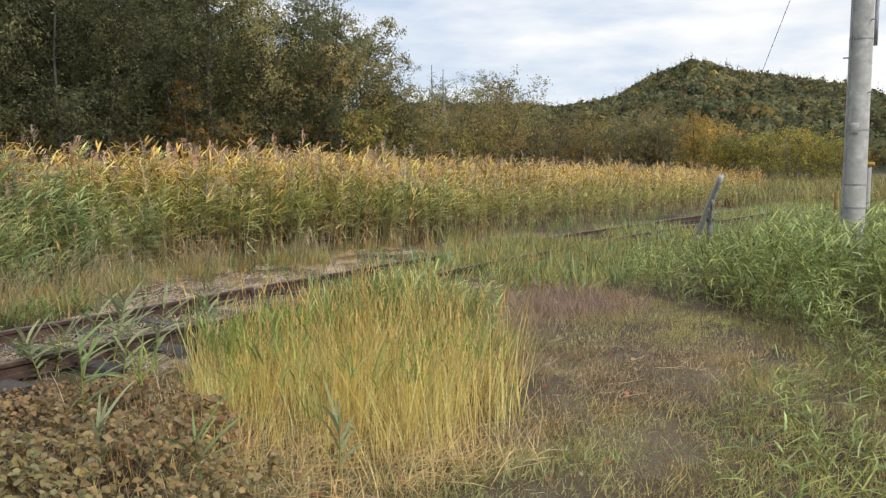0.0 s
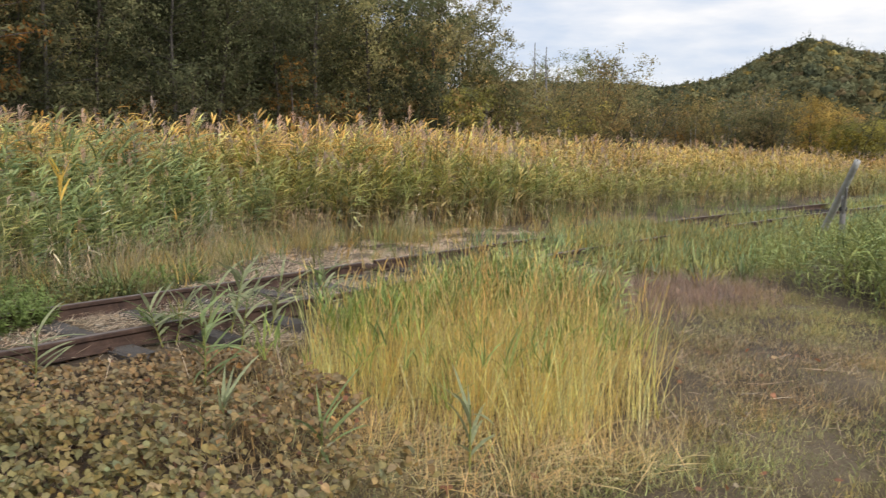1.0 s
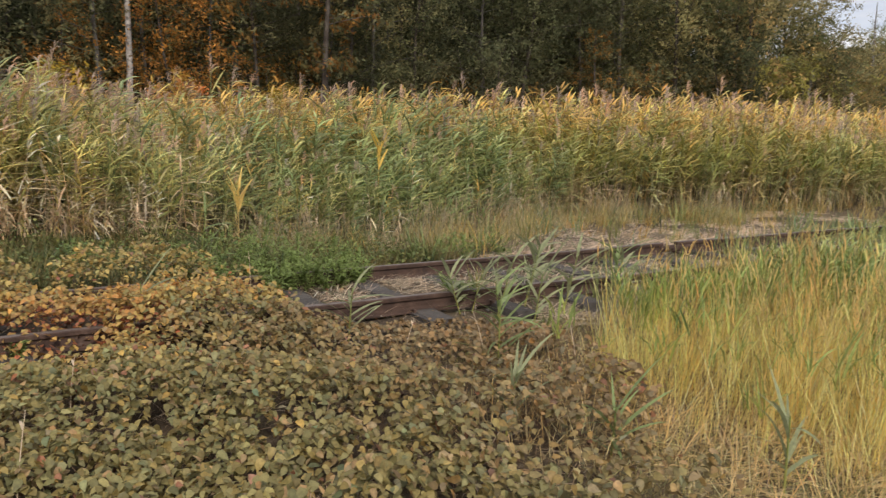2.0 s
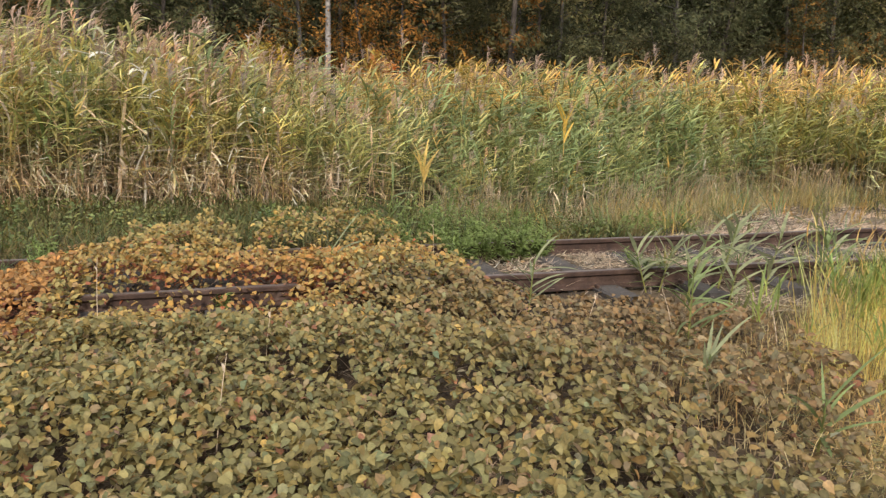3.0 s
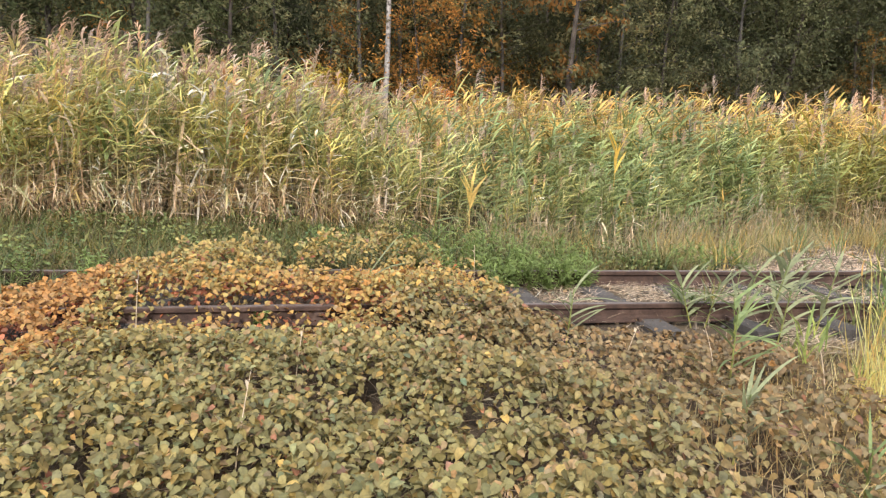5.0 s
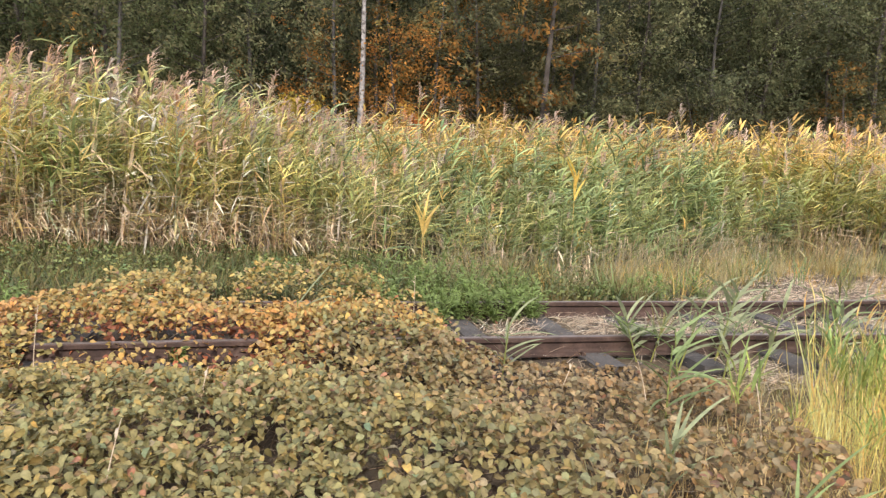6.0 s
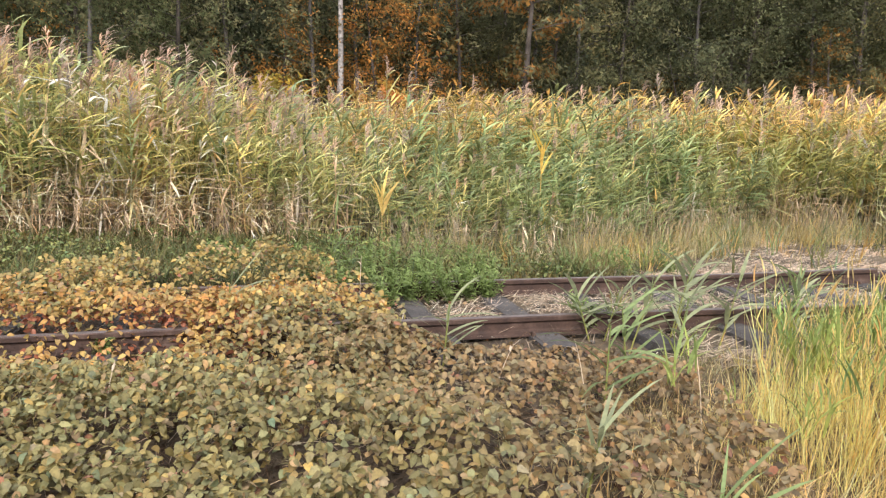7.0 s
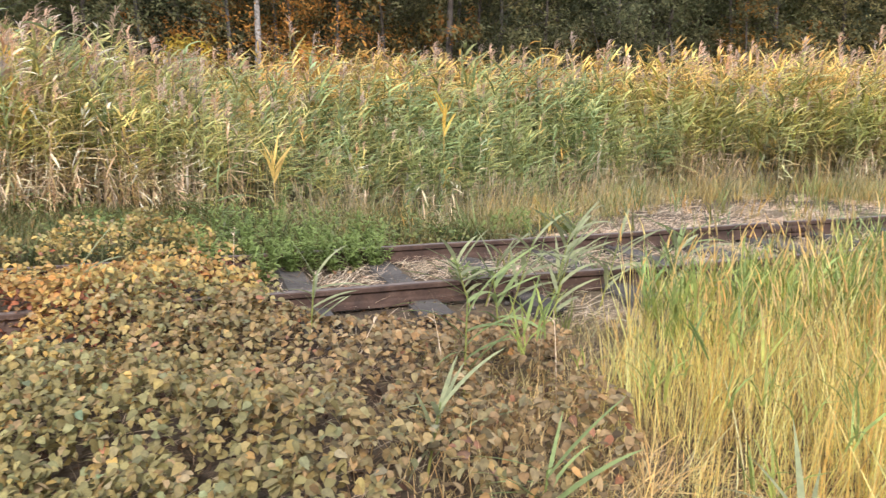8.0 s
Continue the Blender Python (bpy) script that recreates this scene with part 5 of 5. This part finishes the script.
    tagged(soup("wooded_slope", v, tris, np.full((len(v), 3), 0.1), HILLSOIL), "shaded slope behind the wood", "hill", kind="structure")
    n = 1000
    x, y = RNG.uniform(-70, 52, n), RNG.uniform(47, 95, n)
    scatter("slope_woods", [puff(80 + s, 40, False) for s in range(4)], x, y, slope_z(x, y) - 0.6, RNG.uniform(0, 6.28, n), RNG.uniform(7, 11, n), FARLEAF,
            tone[RNG.integers(0, 4, n)] * hues(n, 0.15, 0.05), None, "dark mixed wood on the slope behind", "woods")


def slope_z(x, y):
    return np.interp(x, [-130, -60, 0, 38, 66], [4, 20, 22, 15, 0]) * np.clip((y - 44) / 40, 0, 1) - 0.6


build_hill()


# ---- utility pole, its stay and the posts ----
def ring_tube(radius, height, sides=20, top=None, z0=0.0):
    bm = bmesh.new()
    rows = 12
    last = None
    for i in range(rows + 1):
        u = i / rows
        rr = radius * (1 - u) + (top or radius) * u
        ring = [bm.verts.new((rr * math.cos(2 * math.pi * k / sides), rr * math.sin(2 * math.pi * k / sides), z0 + height * u)) for k in range(sides)]
        if last:
            for k in range(sides):
                bm.faces.new((last[k], last[(k + 1) % sides], ring[(k + 1) % sides], ring[k]))
        else:
            bm.faces.new(list(reversed(ring)))
        last = ring
    bm.faces.new(last)
    return bm


def cable(name, pts, r, mat, parent=None):
    cu = bpy.data.curves.new(name, "CURVE")
    cu.dimensions, cu.bevel_depth, cu.bevel_resolution = "3D", r, 2
    sp = cu.splines.new("POLY")
    sp.points.add(len(pts) - 1)
    for q, p in zip(sp.points, pts):
        q.co = (*p, 1)
    me = bpy.data.meshes.new_from_object(bpy.data.objects.new("tmp", cu))
    ob = add_material(new(name, me), mat)
    ob.parent = parent
    return ob


def build_pole():
    px, py = 10.8, -4.4
    pole = empty("utility_pole", pose(px, py, -0.22), "grey concrete utility pole with steel bands, in reeds", "utility pole")
    part("pole", ring_tube(0.14, 8.6, 28, 0.10, -0.1), CONCRETE, pole, "grey weathered concrete shaft")
    for z in (1.02, 1.30, 1.95, 3.02):
        part("band", ring_tube(0.1435 - 0.0047 * z, 0.022, 24, None, z), STEEL, pole, "dark steel strap")
    box = part("tag_box", box_mesh(0.04, 0.08, 0.12, 0.004), CONCRETE, pole, "small pale plastic box")
    box.location = (-0.145, 0.01, 1.98)
    for i in range(9):
        bm = bmesh.new()
        bmesh.ops.create_cone(bm, cap_ends=True, segments=8, radius1=0.008, radius2=0.008, depth=0.07)
        a = 1.9 + (0.0 if i % 2 else 2.2)
        b = part("step_bolt", bm, STEEL, pole)
        b.matrix_local = pose(0.15 * math.cos(a), 0.15 * math.sin(a), 2.4 + 0.42 * i, 90, 0, math.degrees(a) + 90)
    cable("earth_cable", [(-0.02 * 1 + 0.142 * math.cos(2.25) * (1 - 0.035 * z), 0.142 * math.sin(2.25) * (1 - 0.035 * z), z) for z in np.linspace(0, 8, 12)], 0.007, STEEL, pole)
    sleeve = part("conduit", ring_tube(0.022, 3.6, 10, None, 2.95), STEEL, pole, "grey conduit pipe strapped to the shaft")
    sleeve.location = (0.02, -0.15, 0)
    # the stay wire and its guard
    a, b = Vector((px, py + 0.12, 5.3)), Vector((15.05, -1.335, -0.2))
    stay = empty("stay_wire", pose(b.x, b.y, b.z), "thin steel stay wire with a grey guard near the ground", "stay wire")
    rel = a - b
    cable("wire", [tuple(rel * u) for u in np.linspace(0, 1, 8)], 0.004, WIRE, stay)
    g = part("guard", ring_tube(0.06, 1.75, 12, 0.05), CONCRETE, stay, "weathered grey guard pipe")
    g.matrix_local = Matrix.Translation(rel.normalized() * 0.12) @ rel.to_track_quat("Z", "Y").to_matrix().to_4x4()
    # a short forked stake beside it
    post = empty("stake", pose(13.4, -2.05, -0.22), "short grey wooden stake tied beside the stay", "stake")
    part("shaft", ring_tube(0.05, 0.85, 10, 0.04), OLDWOOD, post)
    knot = part("binding", ring_tube(0.062, 0.06, 10, None, 0.62), WIRE, post)
    arm = part("prop", ring_tube(0.03, 0.5, 8, 0.02), OLDWOOD, post)
    arm.matrix_local = pose(0, 0, 0.55, 0, -28, 20)
    # marker posts by the road
    mk = empty("marker_post", pose(16.9, -3.55, -0.22), "thin ochre wooden marker post in the reeds", "post")
    part("shaft", box_mesh(0.075, 0.075, 1.14, 0.012, 0.004), OCHRE, mk).location = (0, 0, 0.47)
    part("nail", box_mesh(0.012, 0.012, 0.16, 0.003), WIRE, mk).location = (0, 0, 1.1)
    sg = empty("sign_post", pose(21.0, -3.74, -0.25), "grey post with a small yellow top plate", "post")
    part("shaft", ring_tube(0.075, 1.58, 12, 0.065), CONCRETE, sg)
    part("top_plate", box_mesh(0.24, 0.24, 0.09, 0.02), YELLOW, sg).location = (0, 0, 1.61)
    # the road beyond the meadow
    bm = bmesh.new()
    pts = [(34, -14), (38, -5), (46, -2.2), (70, -1.5), (110, -6)]
    lo, hi = [], []
    for k, (x, y) in enumerate(pts):
        z = float(ground_z(x, y)) + 0.08
        lo.append(bm.verts.new((x + 1.5, y - 3.2, z)))
        hi.append(bm.verts.new((x, y, z)))
    for k in range(len(pts) - 1):
        bm.faces.new((lo[k], lo[k + 1], hi[k + 1], hi[k]))
    bmesh.ops.solidify(bm, geom=list(bm.faces), thickness=0.1)
    tagged(part("road", bm, ASPHALT, smooth=False), "grey asphalt road beyond the green meadow", "road", kind="structure")


build_pole()


# ---- single reeds and stalks that stand out ----
def reed_plant(x, y, height, seed, leaf, low, high, lean=(0, 0), leaves=8, width=0.035, label="single green reed with broad arching leaves", fan=False):
    r = np.random.default_rng(seed)
    top = empty("reed", pose(x, y, float(ground_z(x, y))), label, "reed", "single reeds")
    b = Bits()

    def at(z):
        return np.array([lean[0] * z, lean[1] * z, z])

    stalk(b, [at(0), at(height * 0.5), at(height)], 0.006, 0.003, low, high, 6)
    soup("stem", *b.arrays(), REED, top)
    for i in range(leaves):
        b = Bits()
        u = (0.7 + 0.3 * (i + 0.5) / leaves) if fan else (0.25 + 0.75 * (i + 0.5) / leaves)
        c = np.array(leaf) * r.uniform(0.8, 1.2)
        ribbon(b, at(height * u), (math.pi if i % 2 else 0.0) + r.normal(0.2, 0.6), r.uniform(0.22, 0.38), width * r.uniform(0.7, 1.2), r.uniform(0.95, 1.5) if fan else r.uniform(0.2, 1.15), r.uniform(0.0, 0.4) if fan else r.uniform(0.1, 0.85), c, c * 1.15, 6)
        soup("leaf", *b.arrays(), REED, top)


def dry_stalk(x, y, length, head, rise, droop, seed, colour=PALE):
    b = Bits()
    d = (math.cos(head), math.sin(head))
    pts = []
    p, a = np.array([0, 0, 0.0]), rise
    for i in range(7):
        pts.append(p.copy())
        p = p + np.array([d[0] * math.cos(a), d[1] * math.cos(a), math.sin(a)]) * length / 6
        a -= droop / 6
    stalk(b, pts, 0.0032, 0.0014, colour, colour, 5)
    ribbon(b, pts[-2], head + 0.4, 0.09, 0.012, 0.4, 1.0, colour, colour, 3)
    v, f, c = b.arrays()
    ob = soup("dry_stalk", v, f, c, GRASS)
    ob.location = (x, y, float(ground_z(x, y)) + 0.06)
    tagged(ob, "bleached dead grass stalk among the vine leaves", "stalk", "dead stalks")


def leafy_weed(x, y, height, spread, seed):
    """A bushy green weed: several stems set with narrow leaves."""
    r = np.random.default_rng(seed)
    top = empty("weed", pose(x, y, float(ground_z(x, y))), "bushy bright green weed growing beside the rail", "weed", "leafy weeds")
    for s in range(9):
        a, tilt = r.uniform(0, 6.283), r.uniform(0.1, 0.8)
        h = height * r.uniform(0.6, 1.0)
        d = np.array([math.cos(a) * spread * tilt, math.sin(a) * spread * tilt, h])
        b = Bits()
        stalk(b, [d * 0, d * 0.5 + [0, 0, 0.03], d], 0.004, 0.002, (0.2, 0.24, 0.09), (0.22, 0.3, 0.1))
        for i in range(38):
            u = r.uniform(0.12, 1.0)
            c = np.array([0.215, 0.29, 0.092]) * r.uniform(0.65, 1.35)
            ribbon(b, d * u, r.uniform(0, 6.283), r.uniform(0.04, 0.085), 0.012, r.uniform(-0.2, 0.9), r.uniform(0.2, 1.2), c, c * 1.15, 2)
        soup("leafy_stem", *b.arrays(), GRASS, top)


for k, (x, y, h, w) in enumerate(((2.84, 1.38, 0.34, 0.3), (2.55, 1.62, 0.3, 0.3), (3.15, 0.05, 0.26, 0.2), (1.9, 1.2, 0.52, 0.32), (2.1, 1.7, 0.6, 0.4), (1.75, 1.6, 0.56, 0.4), (2.35, 1.45, 0.5, 0.34), (1.5, 1.75, 0.5, 0.4), (2.7, 1.5, 0.42, 0.3), (1.95, 0.75, 0.34, 0.2), (1.6, 1.0, 0.34, 0.28), (2.15, 0.97, 0.3, 0.26), (2.45, 0.97, 0.28, 0.26), (2.75, 1.0, 0.24, 0.22), (4.0, 2.0, 0.3, 0.5), (-1.0, 1.0, 0.32, 0.4), (-1.5, 0.92, 0.34, 0.45), (-2.0, 0.9, 0.34, 0.45), (-2.6, 0.9, 0.34, 0.5), (-3.2, 0.85, 0.34, 0.5), (3.6, 1.85, 0.26, 0.4), (2.3, 1.02, 0.34, 0.26), (2.6, 1.0, 0.3, 0.24), (2.05, 1.1, 0.4, 0.28), (1.4, 2.2, 0.4, 0.4), (0.7, 2.7, 0.34, 0.4), (2.5, 2.1, 0.4, 0.4), (4.4, 2.15, 0.3, 0.5), (4.9, 2.3, 0.28, 0.45), (-1.7, -0.5, 0.3, 0.4), (-1.95, -0.7, 0.3, 0.45), (0.25, -0.03, 0.13, 0.07))):
    leafy_weed(x, y, h, w, 970 + k)
GREYGREEN = (0.30, 0.335, 0.19)
for k, (x, y, h, ln, wd) in enumerate(((2.65, -1.35, 0.5, 0.05, 0.024), (2.1, -0.45, 0.38, 0.1, 0.022), (3.25, -0.35, 0.46, 0.35, 0.026), (3.55, -0.25, 0.5, 0.3, 0.026), (3.05, -0.75, 0.42, -0.1, 0.024),
                                       (3.8, -0.4, 0.46, 0.3, 0.025), (3.4, -0.6, 0.4, 0.2, 0.024), (3.7, -0.05, 0.44, 0.3, 0.025), (1.6, 1.9, 0.75, 0.15, 0.024), (3.1, -0.1, 0.3, -0.3, 0.026), (3.2, -0.1, 0.32, 0.3, 0.026),
                                       (0.95, 0.05, 0.4, 0.0, 0.02), (2.5, -2.5, 0.27, 0.1, 0.018), (2.95, -3.0, 0.33, 0.05, 0.018), (2.3, -2.0, 0.3, 0.2, 0.018), (4.1, -0.6, 0.42, 0.2, 0.022), (4.3, -0.3, 0.4, 0.3, 0.022))):
    reed_plant(x, y, h, 900 + k, GREYGREEN if k % 4 else (0.22, 0.29, 0.12), LIME, GREEN, (ln, 0.05), 12, wd)
for k, (x, y, h, c) in enumerate(((4.12, 3.85, 1.2, (0.84, 0.58, 0.14)), (2.2, 2.95, 0.72, (0.72, 0.52, 0.17)))):
    reed_plant(x, y, h, 940 + k, c, STRAW, c, (0, 0), 8, 0.034, "bright yellow reed among the green ones", True)
for k, (x, y, ln, hd, ri, dr) in enumerate(((-0.35, -0.55, 0.45, 1.5, 1.5, 0.1), (0.3, -2.1, 0.42, 1.3, 1.25, 0.1), (0.5, -1.1, 0.3, 1.2, 1.4, 0.2), (0.8, -1.75, 0.25, 0.4, 0.35, 0.6),
                                           (1.6, -1.5, 0.3, 0.9, 0.9, 0.1), (2.25, -0.95, 0.3, 0.8, 1.0, 0.2), (2.55, -1.4, 0.4, 1.6, 1.4, 0.4), (2.9, -1.75, 0.5, 1.2, 1.3, 0.8), (2.0, -2.3, 0.35, 0.6, 0.5, 0.4),
                                           (1.1, -2.7, 0.3, 0.5, 0.3, 0.2), (-0.5, -2.5, 0.3, -0.4, 0.3, 0.2), (1.75, 0.6, 0.4, 1.4, 1.4, 0.3), (1.9, -2.9, 0.35, 2.6, 0.5, 0.5), (0.1, 0.2, 0.2, 0.7, 0.6, 0.2))):
    dry_stalk(x, y, ln, hd, ri, dr + 0.25, k)
